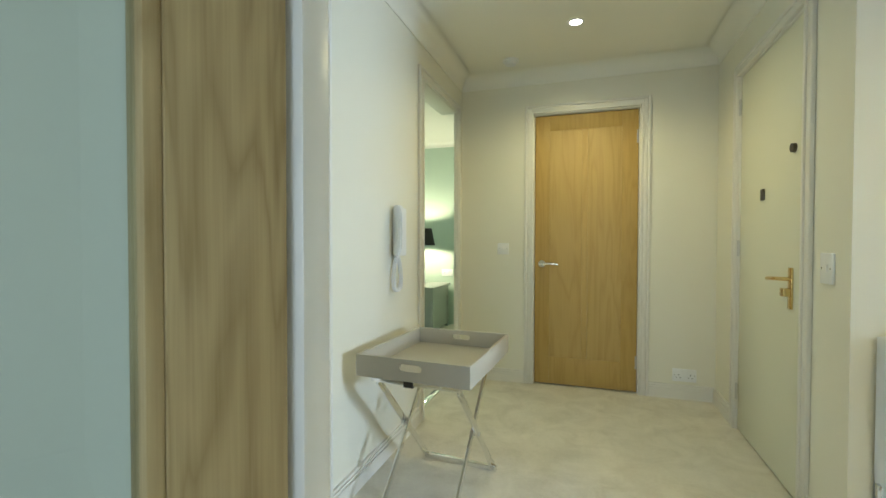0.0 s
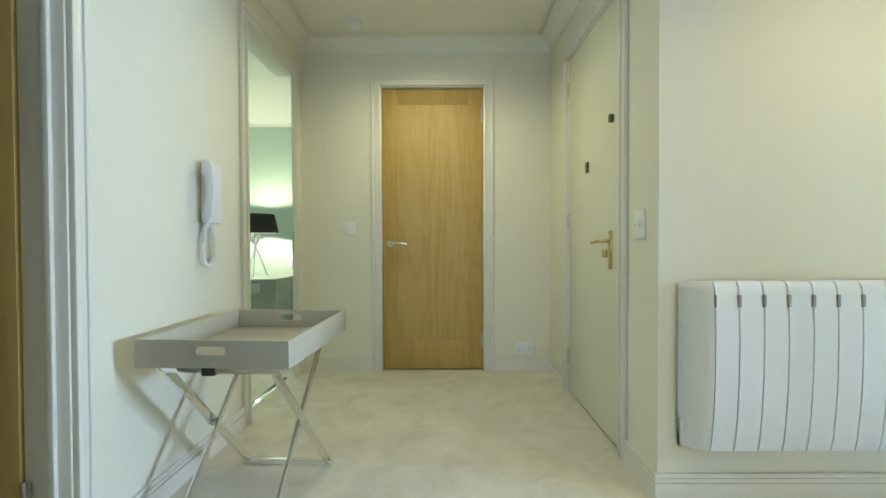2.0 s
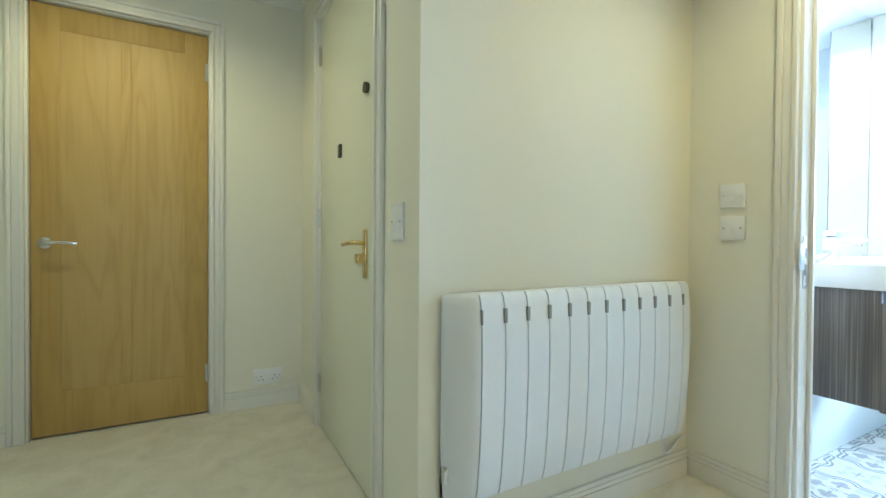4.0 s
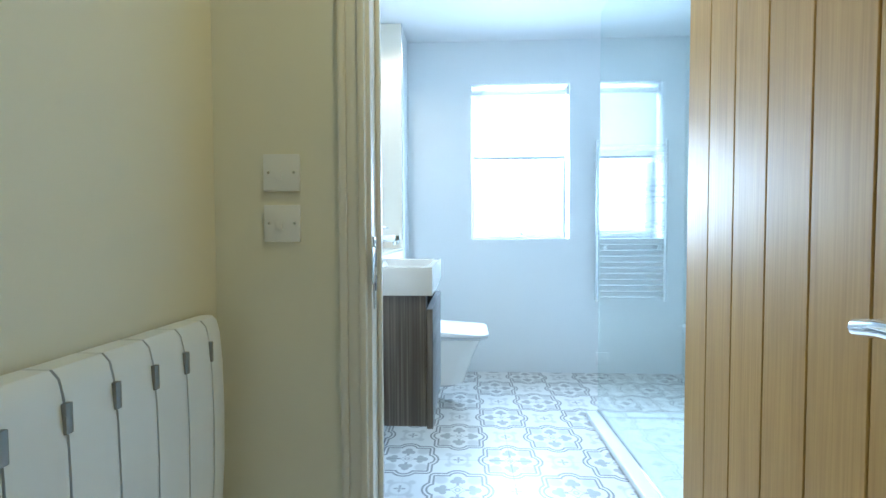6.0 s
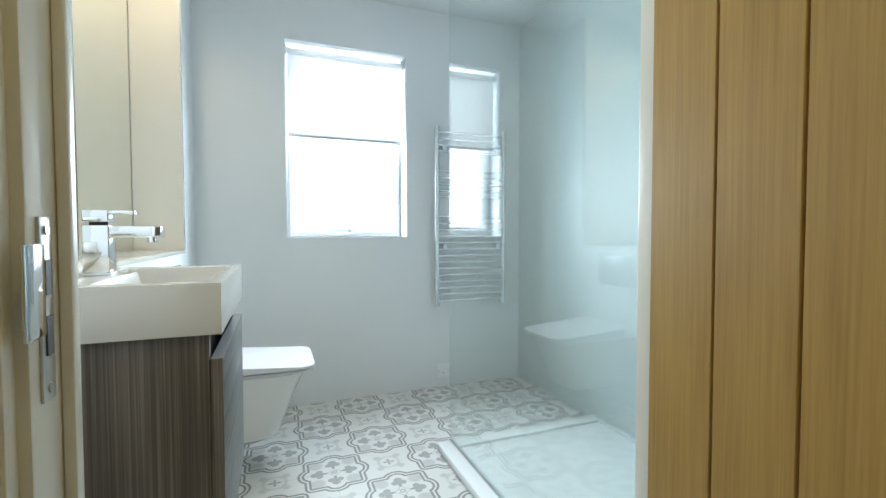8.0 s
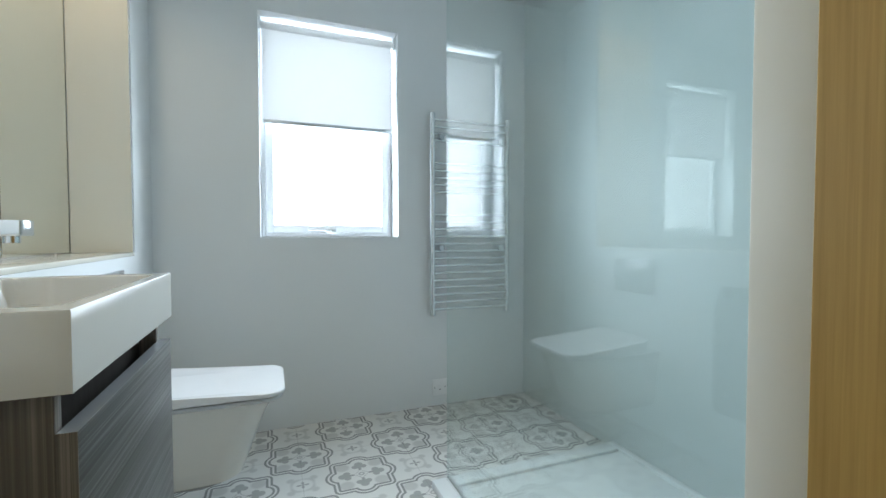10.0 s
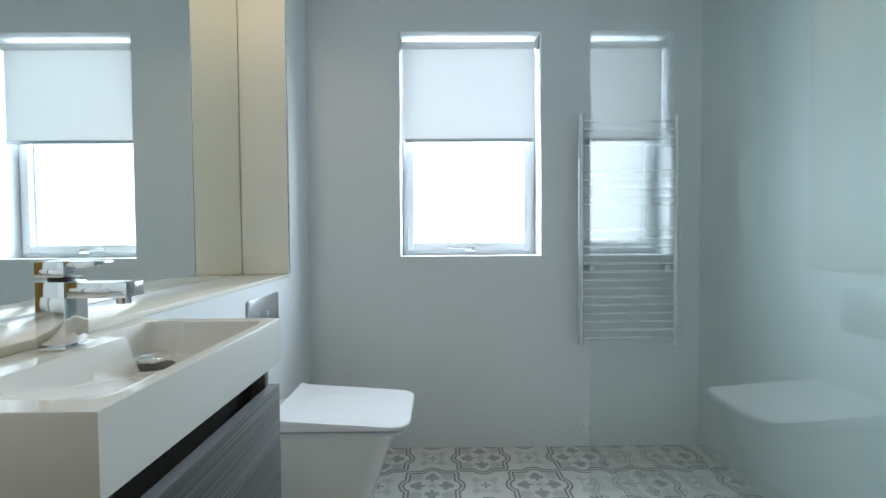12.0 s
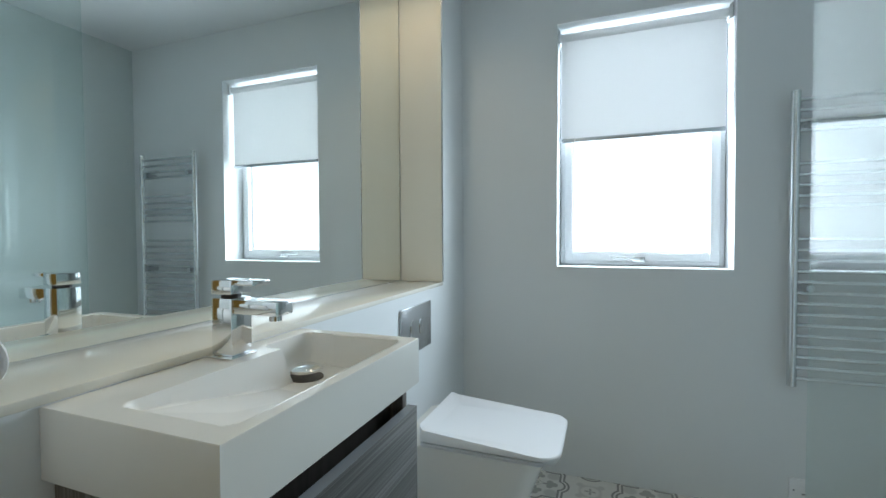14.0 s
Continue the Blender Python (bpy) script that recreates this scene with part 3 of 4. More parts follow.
door = thing("door_2", "closed cream painted front door with brass furniture", "door", at=(1.21, 2.93, 0))
door["kind"] = "structure"
part("leaf", one_box(1.190, 1.234, 2.536, 3.319, 0.010, 1.988, bevel=0.002), DOOR_CREAM, door)
part("back_plate", one_box(1.182, 1.190, 2.636, 2.672, 0.785, 0.960, bevel=0.002), BRASS, door, "brass handle plate")
bm = bmesh.new()
sweep(bm, [(1.184, 2.654, 0.912), (1.150, 2.654, 0.912), (1.140, 2.664, 0.912), (1.138, 2.704, 0.910), (1.140, 2.769, 0.905)], 0.008, 12)
part("lever", bm, BRASS, door, "brass lever")
part("turn_knob", one_box(1.155, 1.184, 2.640, 2.677, 0.838, 0.872, bevel=0.003), BRASS, door, "brass thumb turn")
bm = bmesh.new()
tube(bm, (1.191, 2.640, 1.460), (1.176, 2.640, 1.460), 0.019, 20)
part("night_latch", bm, DARK_METAL_AND_SHADE, door, "dark metal lock cylinder")
part("door_viewer", one_box(1.180, 1.191, 2.962, 2.996, 1.270, 1.325, bevel=0.002), DARK_METAL_AND_SHADE, door, "dark metal viewer cover")
for hz in (1.82, 1.03, 0.22):
    hinge(door, 1.183, 3.325, hz, "y")
part("lock_face", one_box(1.186, 1.192, 2.530, 2.536, 0.83, 0.95), STEEL, door)

# bathroom door: a boarded leaf that stands open into the hall
LEAF = Matrix.Translation((2.381, 1.121, 0)) @ Matrix.Rotation(math.atan2(0.1255, -0.992), 4, "Z")
door = thing("door_3", "open oak bathroom door of upright boards with dark grooves", "door")
door["kind"] = "structure"
edges = [-0.006, 0.106, 0.2105, 0.3155, 0.4205, 0.525, 0.629, 0.735]
for k, (a, b) in enumerate(zip(edges, edges[1:])):
    bm = one_box(a + 0.0013, b - 0.0013, 0.004, 0.036, 0.010, 1.990, bevel=0.0014, seg=1)
    bmesh.ops.transform(bm, matrix=LEAF, verts=bm.verts)
    part("board", bm, OAK_PLANK, door)
bm = one_box(-0.004, 0.733, 0.009, 0.031, 0.011, 1.989)
bmesh.ops.transform(bm, matrix=LEAF, verts=bm.verts)
part("core", bm, GROOVE, door, "dark oak in the grooves")
lever_handle(door, LEAF @ pose(0.705, 0.004, 0.862, 90, 0, 0), -1)
bm = bmesh.new()
tube(bm, (0, 0, 0.18), (0, 0, 0.27), 0.006, 12)
bmesh.ops.transform(bm, matrix=Matrix.Translation((2.386, 1.074, 0)), verts=bm.verts)
part("hinge", bm, STEEL, door)

# living room door: glazed, open towards the start of the walk
LEAF2 = Matrix.Translation((0.033, 0.885, 0)) @ Matrix.Rotation(math.atan2(-0.157, -0.041), 4, "Z")
door = thing("door_4", "open glazed oak living room door", "door")
door["kind"] = "structure"


def leaf_part(name, b, mat, label="", bevel=0.002, m=LEAF2):
    bm = one_box(*b, bevel=bevel)
    bmesh.ops.transform(bm, matrix=m, verts=bm.verts)
    return part(name, bm, mat, door, label)


leaf_part("stile", (0.0, 0.135, -0.040, 0.0, 0.010, 1.990), OAK_LIGHT)
leaf_part("stile", (0.627, 0.762, -0.040, 0.0, 0.010, 1.990), OAK_LIGHT)
leaf_part("top_rail", (0.135, 0.627, -0.040, 0.0, 1.870, 1.990), OAK_LIGHT)
leaf_part("bottom_rail", (0.135, 0.627, -0.040, 0.0, 0.010, 0.240), OAK_LIGHT)
for b in ((0.135, 0.152, -0.037, -0.003, 0.240, 1.870), (0.610, 0.627, -0.037, -0.003, 0.240, 1.870), (0.152, 0.610, -0.037, -0.003, 0.240, 0.257), (0.152, 0.610, -0.037, -0.003, 1.853, 1.870)):
    leaf_part("glazing_bead", b, OAK_LIGHT)
leaf_part("pane", (0.152, 0.610, -0.023, -0.017, 0.257, 1.853), DOOR_GLASS, "clear glass pane", 0.0).visible_shadow = False

# side room door: open inwards from the hall
door = thing("door_5", "oak door open into a side room", "door", at=(-1.07, 1.82, 0))
door["kind"] = "structure"
panel_leaf(door, -1.440, -0.690, 1.822, 0.040, 0.010, 1.990, -1, OAK)
for hz in (1.70, 0.23):
    hinge(door, -0.682, 1.823, hz, "x")

# strike plate on the bathroom door's jamb, with its bent lip
strike = thing("strike_plate", "worn steel strike plate on the door jamb", "strike plate", at=(2.41, 1.83, 0.85))
bm = one_box(2.400, 2.424, 1.829, 1.8325, 0.772, 0.945, bevel=0.001)
part("plate", bm, STEEL, strike)
part("latch_hole", one_box(2.406, 2.418, 1.8275, 1.8295, 0.872, 0.905), SLOT, strike, "dark latch hole")
part("bolt_hole", one_box(2.406, 2.418, 1.8275, 1.8295, 0.815, 0.852), SLOT, strike, "dark bolt hole")
part("lip", one_box(2.366, 2.402, 1.826, 1.8295, 0.835, 0.920, bevel=0.002), CHROME, strike, "bright bent lip")
for sz in (0.784, 0.933):
    bm = bmesh.new()
    tube(bm, (2.412, 1.8275, sz), (2.412, 1.8295, sz), 0.005, 12)
    part("screw", bm, STEEL, strike)
bm = one_box(-0.580, -0.564, 3.5955, 3.598, 0.86, 0.98)
ob = tagged(new("strike_plate", mesh_of("strike_plate", bm, STEEL)), "steel strike plate on the bedroom door jamb", "strike plate")


# ---- hall: switches, sockets, lamps ----
def wall_plate(name, label, category, x, y, z, w, h, facing, rockers=(), holes=(), group=""):
    """A plate with rounded edges. facing: the way it looks, one of -x, -y, +x."""
    turn = {"-y": 0, "-x": -90, "+x": 90}[facing]
    m = pose(x, y, z, 0, 0, turn)
    ob = thing(name, label, category, group, (x, y, z))

    def place(nm, b, mat, lab="", bevel=0.0):
        bm = one_box(*b, bevel=bevel)
        bmesh.ops.transform(bm, matrix=m, verts=bm.verts)
        return part(nm, bm, mat, ob, lab)
    place("plate", (-w / 2, w / 2, -0.009, 0, -h / 2, h / 2), WHITE, "", 0.0025)
    for rx, rz, rw, rh in rockers:
        place("rocker", (rx - rw / 2, rx + rw / 2, -0.0125, -0.009, rz - rh / 2, rz + rh / 2), WHITE, "white rocker", 0.001)
    for hx, hz, hw, hh in holes:
        place("pin_hole", (hx - hw / 2, hx + hw / 2, -0.0095, -0.0085, hz - hh / 2, hz + hh / 2), SLOT)
    for sx in (-1, 1):
        bm = bmesh.new()
        tube(bm, (sx * (w / 2 - 0.013), -0.0085, 0), (sx * (w / 2 - 0.013), -0.0098, 0), 0.0034, 10)
        bmesh.ops.transform(bm, matrix=m, verts=bm.verts)
        part("screw", bm, SATIN, ob)
    return ob


wall_plate("light_switch", "white plastic light switch on the wall", "switch", -0.235, 3.76, 1.010, 0.086, 0.086, "-y", [(0, 0, 0.022, 0.026)], group="switches")
wall_plate("light_switch", "white plastic light switch beside the front door", "switch", 1.185, 2.345, 0.975, 0.086, 0.110, "-x", [(0, 0, 0.022, 0.026)], group="switches")
for sz in (1.094, 0.976):
    wall_plate("light_switch", "white plastic light switch beside the bathroom door", "switch", 2.385, 2.041, sz, 0.086, 0.086, "-x", [(-0.006, -0.006, 0.016, 0.020)], group="switches")
sock = [(0.036 * s, 0.014, 0.014, 0.018) for s in (-1, 1)]
pins = [(0.036 * s + dx, dz, w, h) for s in (-1, 1) for dx, dz, w, h in ((0, 0.002, 0.004, 0.008), (-0.011, -0.016, 0.007, 0.004), (0.011, -0.016, 0.007, 0.004))]
wall_plate("wall_socket", "white double wall socket above the skirting", "socket", 1.002, 3.76, 0.163, 0.146, 0.086, "-y", [(0.02 * s, 0.024, 0.012, 0.018) for s in (-1, 1)], pins)
wall_plate("wall_socket", "white socket low on the bathroom wall", "socket", BX, 0.682, 0.10, 0.086, 0.086, "-x", [(0, 0.01, 0.02, 0.02)], [(0, -0.012, 0.01, 0.004)])
wall_plate("wall_socket", "white socket behind the bedside table", "socket", -1.33, 5.80, 0.66, 0.146, 0.086, "-y", [(0, 0.0, 0.02, 0.02)], pins)


def downlight(x, y, z, group):
    ob = thing("ceiling_downlight", "lit round recessed ceiling downlight, some of them added for fill light", "downlight", group, (x, y, z))
    bm = bmesh.new()
    ring = [(0.032, 0.0), (0.034, -0.004), (0.045, -0.005), (0.048, 0.0)]
    prev = None
    for i in range(33):
        a = 2 * math.pi * i / 32
        cur = [bm.verts.new((x + r * math.cos(a), y + r * math.sin(a), z + h)) for r, h in ring]
        if prev:
            for k in range(3):
                bm.faces.new((prev[k], cur[k], cur[k + 1], prev[k + 1]))
        prev = cur
    part("bezel", bm, WHITE, ob, "white bezel")
    bm = bmesh.new()
    tube(bm, (x, y, z - 0.0005), (x, y, z - 0.002), 0.032, 24)
    part("lamp_face", bm, LAMP_GLOW, ob, "glowing lamp face")
    return ob


# the added fill lamps get the same fitting as the known downlights
for lx, ly in HALL_SPOTS_AND_FILL:
    downlight(lx, ly, H, "hall downlights")
for lx, ly in BATH_SPOT_AND_FILL:
    downlight(lx, ly, HB, "bathroom downlights")
alarm = thing("smoke_detector", "round white smoke detector on the ceiling", "smoke detector", at=(-0.14, 3.50, H))
bm = bmesh.new()
tube(bm, (-0.14, 3.50, H), (-0.14, 3.50, H - 0.012), 0.055, 28)
part("base", bm, WHITE, alarm)
bm = bmesh.new()
tube(bm, (-0.14, 3.50, H - 0.012), (-0.14, 3.50, H - 0.034), 0.048, 28, 0.036)
part("cover", bm, WHITE, alarm)

# ---- hall: entry phone ----
phone = thing("entry_phone", "white entry phone with a handset and looped cord", "entry phone", at=(-0.565, 2.49, 1.11))
part("base", one_box(-0.565, -0.535, 2.472, 2.592, 0.992, 1.240, bevel=0.008, seg=3), WHITE, phone)
bm = bmesh.new()
side = [(-0.538, 1.245), (-0.538, 1.195), (-0.520, 1.175), (-0.514, 1.120), (-0.520, 1.065), (-0.538, 1.045), (-0.538, 0.996), (-0.508, 0.994), (-0.496, 1.03), (-0.492, 1.12), (-0.496, 1.21), (-0.508, 1.247)]
prism(bm, side, "y", 2.428, 2.476)
bmesh.ops.bevel(bm, geom=[e for e in bm.edges if len(e.link_faces) == 2 and e.calc_face_angle() > 1.2], offset=0.006, segments=2, affect="EDGES")
handset = part("handset", bm, WHITE, phone, "white handset")
bm = bmesh.new()
turns, pts = 46, []
for k in range(turns * 10 + 1):
    s = k / (turns * 10)
    ang = 2 * math.pi * s
    cy, cz = 2.490 + 0.062 * math.sin(ang) * (1 - 0.55 * (math.cos(ang) * 0.5 + 0.5)), 0.902 + 0.088 * math.cos(ang)
    w = 2 * math.pi * turns * s
    pts.append((-0.545 + 0.009 * math.cos(w), cy + 0.009 * math.sin(w) * math.cos(ang), cz + 0.009 * math.sin(w) * math.sin(ang)))
sweep(bm, pts, 0.0034, 5)
part("coiled_cord", bm, WHITE, handset, "white coiled cord hanging in a loop")
bm = bmesh.new()
sweep(bm, [(-0.53, 2.452, 0.998), (-0.538, 2.462, 0.992), (-0.545, 2.476, 0.985)], 0.005, 8)
part("cord_plug", bm, WHITE, handset)


# ---- hall: tray table ----
def holed_plate(outer, hole, m, th):
    """A flat board with a slot through it, drawn in x and z, thick along y."""
    bm = bmesh.new()
    loops = []
    for pts in (outer, hole):
        vs = [bm.verts.new((p[0], 0, p[1])) for p in pts]
        loops += [bm.edges.new((vs[i], vs[(i + 1) % len(vs)])) for i in range(len(vs))]
    bmesh.ops.triangle_fill(bm, use_beauty=True, use_dissolve=False, edges=loops)
    made = bmesh.ops.extrude_face_region(bm, geom=list(bm.faces))
    bmesh.ops.translate(bm, vec=(0, th, 0), verts=[v for v in made["geom"] if isinstance(v, bmesh.types.BMVert)])
    bmesh.ops.transform(bm, matrix=m, verts=bm.verts)
    return bm


tray = thing("serving_tray", "taupe lacquered serving tray with slanted sides and slot handles", "tray", at=(-0.239, 2.26, 0.538))
TRX0, TRX1, TRY0, TRY1, TRZ, TRT = -0.4765, -0.0015, 1.965, 2.555, 0.537, 0.622
part("tray_floor", one_box(TRX0 + 0.012, TRX1 - 0.012, TRY0 + 0.012, TRY1 - 0.012, TRZ, TRZ + 0.012, bevel=0.002), TRAY_PAINT, tray)
for y0 in (TRY0, TRY1 - 0.012):
    cx, high = (TRX0 + TRX1) / 2, TRT - TRZ
    hole = rounded(cx - 0.046, cx + 0.046, high * 0.47, high * 0.47 + 0.026, 0.0129, 5)
    part("end_wall", holed_plate([(TRX0, 0), (TRX1, 0), (TRX1, high), (TRX0, high)], hole, Matrix.Translation((0, y0, TRZ)), 0.012), TRAY_PAINT, tray)
for x0 in (TRX0, TRX1 - 0.012):
    part("side_wall", one_box(x0, x0 + 0.012, TRY0 + 0.012, TRY1 - 0.012, TRZ, TRT, bevel=0.0015), TRAY_PAINT, tray)
tray.rotation_euler.z = radians(-3.4)

stand = thing("folding_stand", "folding chrome stand with crossed legs under the tray", "tray stand", at=(-0.225, 2.215, 0))


def bar(name, a, b, w, t, parent, mat=CHROME, label=""):
    """A flat bar from a to b, w across x, t thick."""
    a, b = Vector(a), Vector(b)
    way = (b - a).normalized()
    side = Vector((1, 0, 0)) if abs(way.x) < 0.9 else Vector((0, 1, 0))
    up = way.cross(side).normalized()
    m = Matrix((side.to_4d(), up.to_4d(), way.to_4d(), (0, 0, 0, 1))).transposed()
    for i in range(3):
        m[3][i] = 0
    m.translation = (a + b) / 2
    bm = bmesh.new()
    box(bm, -w / 2, w / 2, -t / 2, t / 2, -(b - a).length / 2, (b - a).length / 2, bevel=min(w, t) * 0.18)
    bmesh.ops.transform(bm, matrix=m, verts=bm.verts)
    return part(name, bm, mat, parent, label)


for lx in (-0.390, -0.052):
    bar("leg", (lx, 1.985, 0.520), (lx, 2.452, 0.020), 0.012, 0.028, stand)
for lx in (-0.370, -0.075):
    bar("leg", (lx, 2.440, 0.520), (lx, 1.975, 0.020), 0.012, 0.022, stand)
bar("top_bar", (-0.412, 1.978, 0.529), (-0.040, 1.978, 0.529), 0.024, 0.016, stand)
bar("top_bar", (-0.389, 2.447, 0.529), (-0.062, 2.447, 0.529), 0.024, 0.016, stand)
bar("foot_bar", (-0.400, 2.456, 0.013), (-0.036, 2.456, 0.013), 0.022, 0.026, stand)
bar("foot_bar", (-0.387, 1.971, 0.013), (-0.064, 1.971, 0.013), 0.022, 0.026, stand)
for lx in (-0.3845, -0.0645):
    bm = bmesh.new()
    tube(bm, (lx - 0.020, 2.213, 0.272), (lx + 0.020, 2.213, 0.272), 0.010, 16)
    part("pivot", bm, STEEL, stand)
part("strap", one_box(-0.268, -0.228, 1.962, 1.994, 0.515, 0.5385, bevel=0.002), BLACK, stand, "black strap clip")
stand.rotation_euler.z = radians(-4.0)

# ---- hall: electric radiator ----
radiator = thing("electric_radiator", "white wall-hung electric radiator with upright fins", "radiator", at=(1.77, 2.206, 0.2))
PROFILE = [(2.198, 0.198), (2.162, 0.194), (2.152, 0.235), (2.142, 0.33), (2.135, 0.45), (2.133, 0.57), (2.135, 0.67), (2.140, 0.735), (2.146, 0.762), (2.157, 0.774), (2.198, 0.774)]


def fin(x0, x1):
    bm = bmesh.new()
    prism(bm, PROFILE, "x", x0, x1)
    return bm


def end_cap(xs):
    bm = bmesh.new()
    rings = []
    for x, back in xs:
        rings.append([bm.verts.new((x, min(2.198, y + back * (1 if y < 2.197 else 0)), z if 0.20 < z < 0.77 else z + (back * 0.10 if z < 0.4 else -back * 0.10))) for y, z in PROFILE])
    n = len(PROFILE)
    for one, two in zip(rings, rings[1:]):
        for i in range(n):
            bm.faces.new((one[i], one[(i + 1) % n], two[(i + 1) % n], two[i]))
    bm.faces.new(rings[0][::-1]), bm.faces.new(rings[-1])
    return bm


gaps = [1.342] + [1.422 + 0.0821 * k for k in range(10)] + [2.241]
fins = []
for a, b in zip(gaps, gaps[1:]):
    fins.append(part("fin", fin(a + 0.0020, b - 0.0020), RAD_WHITE, radiator))
part("end_cap", end_cap([(1.3400, 0), (1.325, 0.003), (1.307, 0.011), (1.289, 0.022), (1.272, 0.034), (1.258, 0.047), (1.250, 0.060)]), RAD_WHITE, radiator)
part("end_cap", end_cap([(2.2430, 0), (2.268, 0.002), (2.292, 0.008), (2.312, 0.018), (2.324, 0.032), (2.330, 0.046), (2.332, 0.058)]), RAD_WHITE, radiator)
bm = bmesh.new()
prism(bm, [(y + 0.012 if y < 2.19 else y, z + (0.006 if z < 0.4 else -0.008)) for y, z in PROFILE], "x", 1.336, 2.247)
part("core", bm, DARK_GAP, radiator, "dark gaps between the fins")
for k, gx in enumerate(gaps):
    w = 0.0055 if 0 < k < 11 else 0.0028
    part("vent_slot", one_box(gx - w, gx + w, 2.1325, 2.165, 0.690, 0.731, bevel=0.001), VENT_GREY, fins[min(k, 10)], "dark vent slot")
part("bracket", one_box(1.45, 2.10, 2.198, 2.206, 0.30, 0.70), RAD_WHITE, radiator)
part("control_box", one_box(1.243, 1.255, 2.164, 2.182, 0.262, 0.306, bevel=0.002), SATIN, radiator, "small dark control at the end")
bm = bmesh.new()
sweep(bm, [(2.18, 2.17, 0.215), (2.19, 2.172, 0.16), (2.21, 2.178, 0.125), (2.25, 2.186, 0.118), (2.29, 2.19, 0.135), (2.33, 2.198, 0.15), (2.36, 2.204, 0.152)], 0.004, 8)
part("flex", bm, WHITE, radiator, "white power flex")

# ---- bedroom, seen through the opening ----
table = thing("bedside_table", "grey lacquered bedside table with a drawer", "bedside table", at=(-1.62, 5.45, 0))
part("top", one_box(-1.98, -1.27, 5.10, 5.74, 0.515, 0.540, bevel=0.004), TABLE_GREY, table)
part("body", one_box(-1.96, -1.29, 5.13, 5.72, 0.385, 0.515, bevel=0.002), TABLE_GREY, table)
part("drawer_front", one_box(-1.94, -1.45, 5.115, 5.13, 0.400, 0.500, bevel=0.002), BOOK_BLUE, table, "pale mirrored drawer front")
part("side_panel", one_box(-1.96, -1.30, 5.20, 5.70, 0.03, 0.385), TABLE_GREY, table)
for lx in (-1.945, -1.305):
    for ly in (5.15, 5.70):
        part("leg", one_box(lx - 0.018, lx + 0.018, ly - 0.018, ly + 0.018, 0, 0.385, bevel=0.002), TABLE_GREY, table)
lamp = thing("table_lamp", "tripod table lamp with a black drum shade, lit", "lamp", at=(-1.60, 5.38, 0.54))
bm = bmesh.new()
prev = None
for i in range(49):
    a = 2 * math.pi * i / 48
    cur = [bm.verts.new((-1.60 + r * math.cos(a), 5.38 + r * math.sin(a), z)) for r, z in ((0.235, 1.015), (0.195, 1.215), (0.192, 1.215), (0.232, 1.015))]
    if prev:
        for k in range(4):
            bm.faces.new((prev[k], cur[k], cur[(k + 1) % 4], prev[(k + 1) % 4]))
    prev = cur
bmesh.ops.remove_doubles(bm, verts=bm.verts, dist=1e-5)
shade = part("shade", bm, SHADE_BLACK, lamp, "black drum shade")
for k in range(3):
    a = radians(40 + 120 * k)
    bm = bmesh.new()
    tube(bm, (-1.60 + 0.055 * math.cos(a + 3.14), 5.38 + 0.055 * math.sin(a + 3.14), 1.005), (-1.60 + 0.13 * math.cos(a), 5.38 + 0.13 * math.sin(a), 0.542), 0.009, 12)
    part("leg", bm, CHROME, lamp)
bm = bmesh.new()
tube(bm, (-1.60, 5.38, 0.985), (-1.60, 5.38, 1.06), 0.018, 14)
part("lamp_holder", bm, CHROME, lamp)
bm = bmesh.new()
tube(bm, (-1.60, 5.38, 1.205), (-1.60, 5.38, 1.245), 0.004, 10)
part("finial", bm, CHROME, shade)
bm = bmesh.new()
for k in range(3):
    a = radians(120 * k)
    tube(bm, (-1.60, 5.38, 1.208), (-1.60 + 0.193 * math.cos(a), 5.38 + 0.193 * math.sin(a), 1.208), 0.002, 6)
part("spider", bm, CHROME, shade)

# ---- bathroom: window ----
win = thing("window_1", "white casement window with frosted glass", "window", at=(4.50, 1.239, 0.917))
win["kind"] = "structure"


def ring_frame(name, y0, y1, z0, z1, w, x0, x1, mat, parent, label=""):
    bm = bmesh.new()
    for b in ((y0, y0 + w, z0, z1), (y1 - w, y1, z0, z1), (y0 + w, y1 - w, z0, z0 + w), (y0 + w, y1 - w, z1 - w, z1)):
        box(bm, x0, x1, b[0], b[1], b[2], b[3], bevel=0.0025)
    return part(name, bm, mat, parent, label)


ring_frame("window_frame", WY0 + 0.002, WY1 - 0.002, WZ0 + 0.002, WZ1 - 0.002, 0.020, 4.514, 4.584, WIN_FRAME, win)
sash = ring_frame("sash", WY0 + 0.0225, WY1 - 0.0225, WZ0 + 0.0225, WZ1 - 0.0225, 0.034, 4.502, 4.554, WIN_FRAME, win, "white opening sash")
pane = part("pane", one_box(4.526, 4.532, WY0 + 0.055, WY1 - 0.055, WZ0 + 0.055, WZ1 - 0.055), FROSTED, sash, "bright frosted pane")
pane.visible_shadow = False
bm = bmesh.new()
box(bm, 4.490, 4.502, 1.212, 1.262, 0.933, 0.956, bevel=0.003)
sweep(bm, [(4.490, 1.236, 0.945), (4.478, 1.236, 0.945), (4.472, 1.244, 0.946), (4.470, 1.284, 0.951), (4.472, 1.352, 0.955)], 0.0055, 10)
part("handle", bm, CHROME, sash, "chrome window handle")
blind = thing("roller_blind", "white roller blind pulled half down over the window", "blind", at=(4.44, 1.239, 1.92))
fabric = part("fabric", one_box(4.4345, 4.4360, WY0 + 0.022, WY1 - 0.014, 1.477, 1.912), BLIND, blind, "translucent white fabric")
bm = bmesh.new()
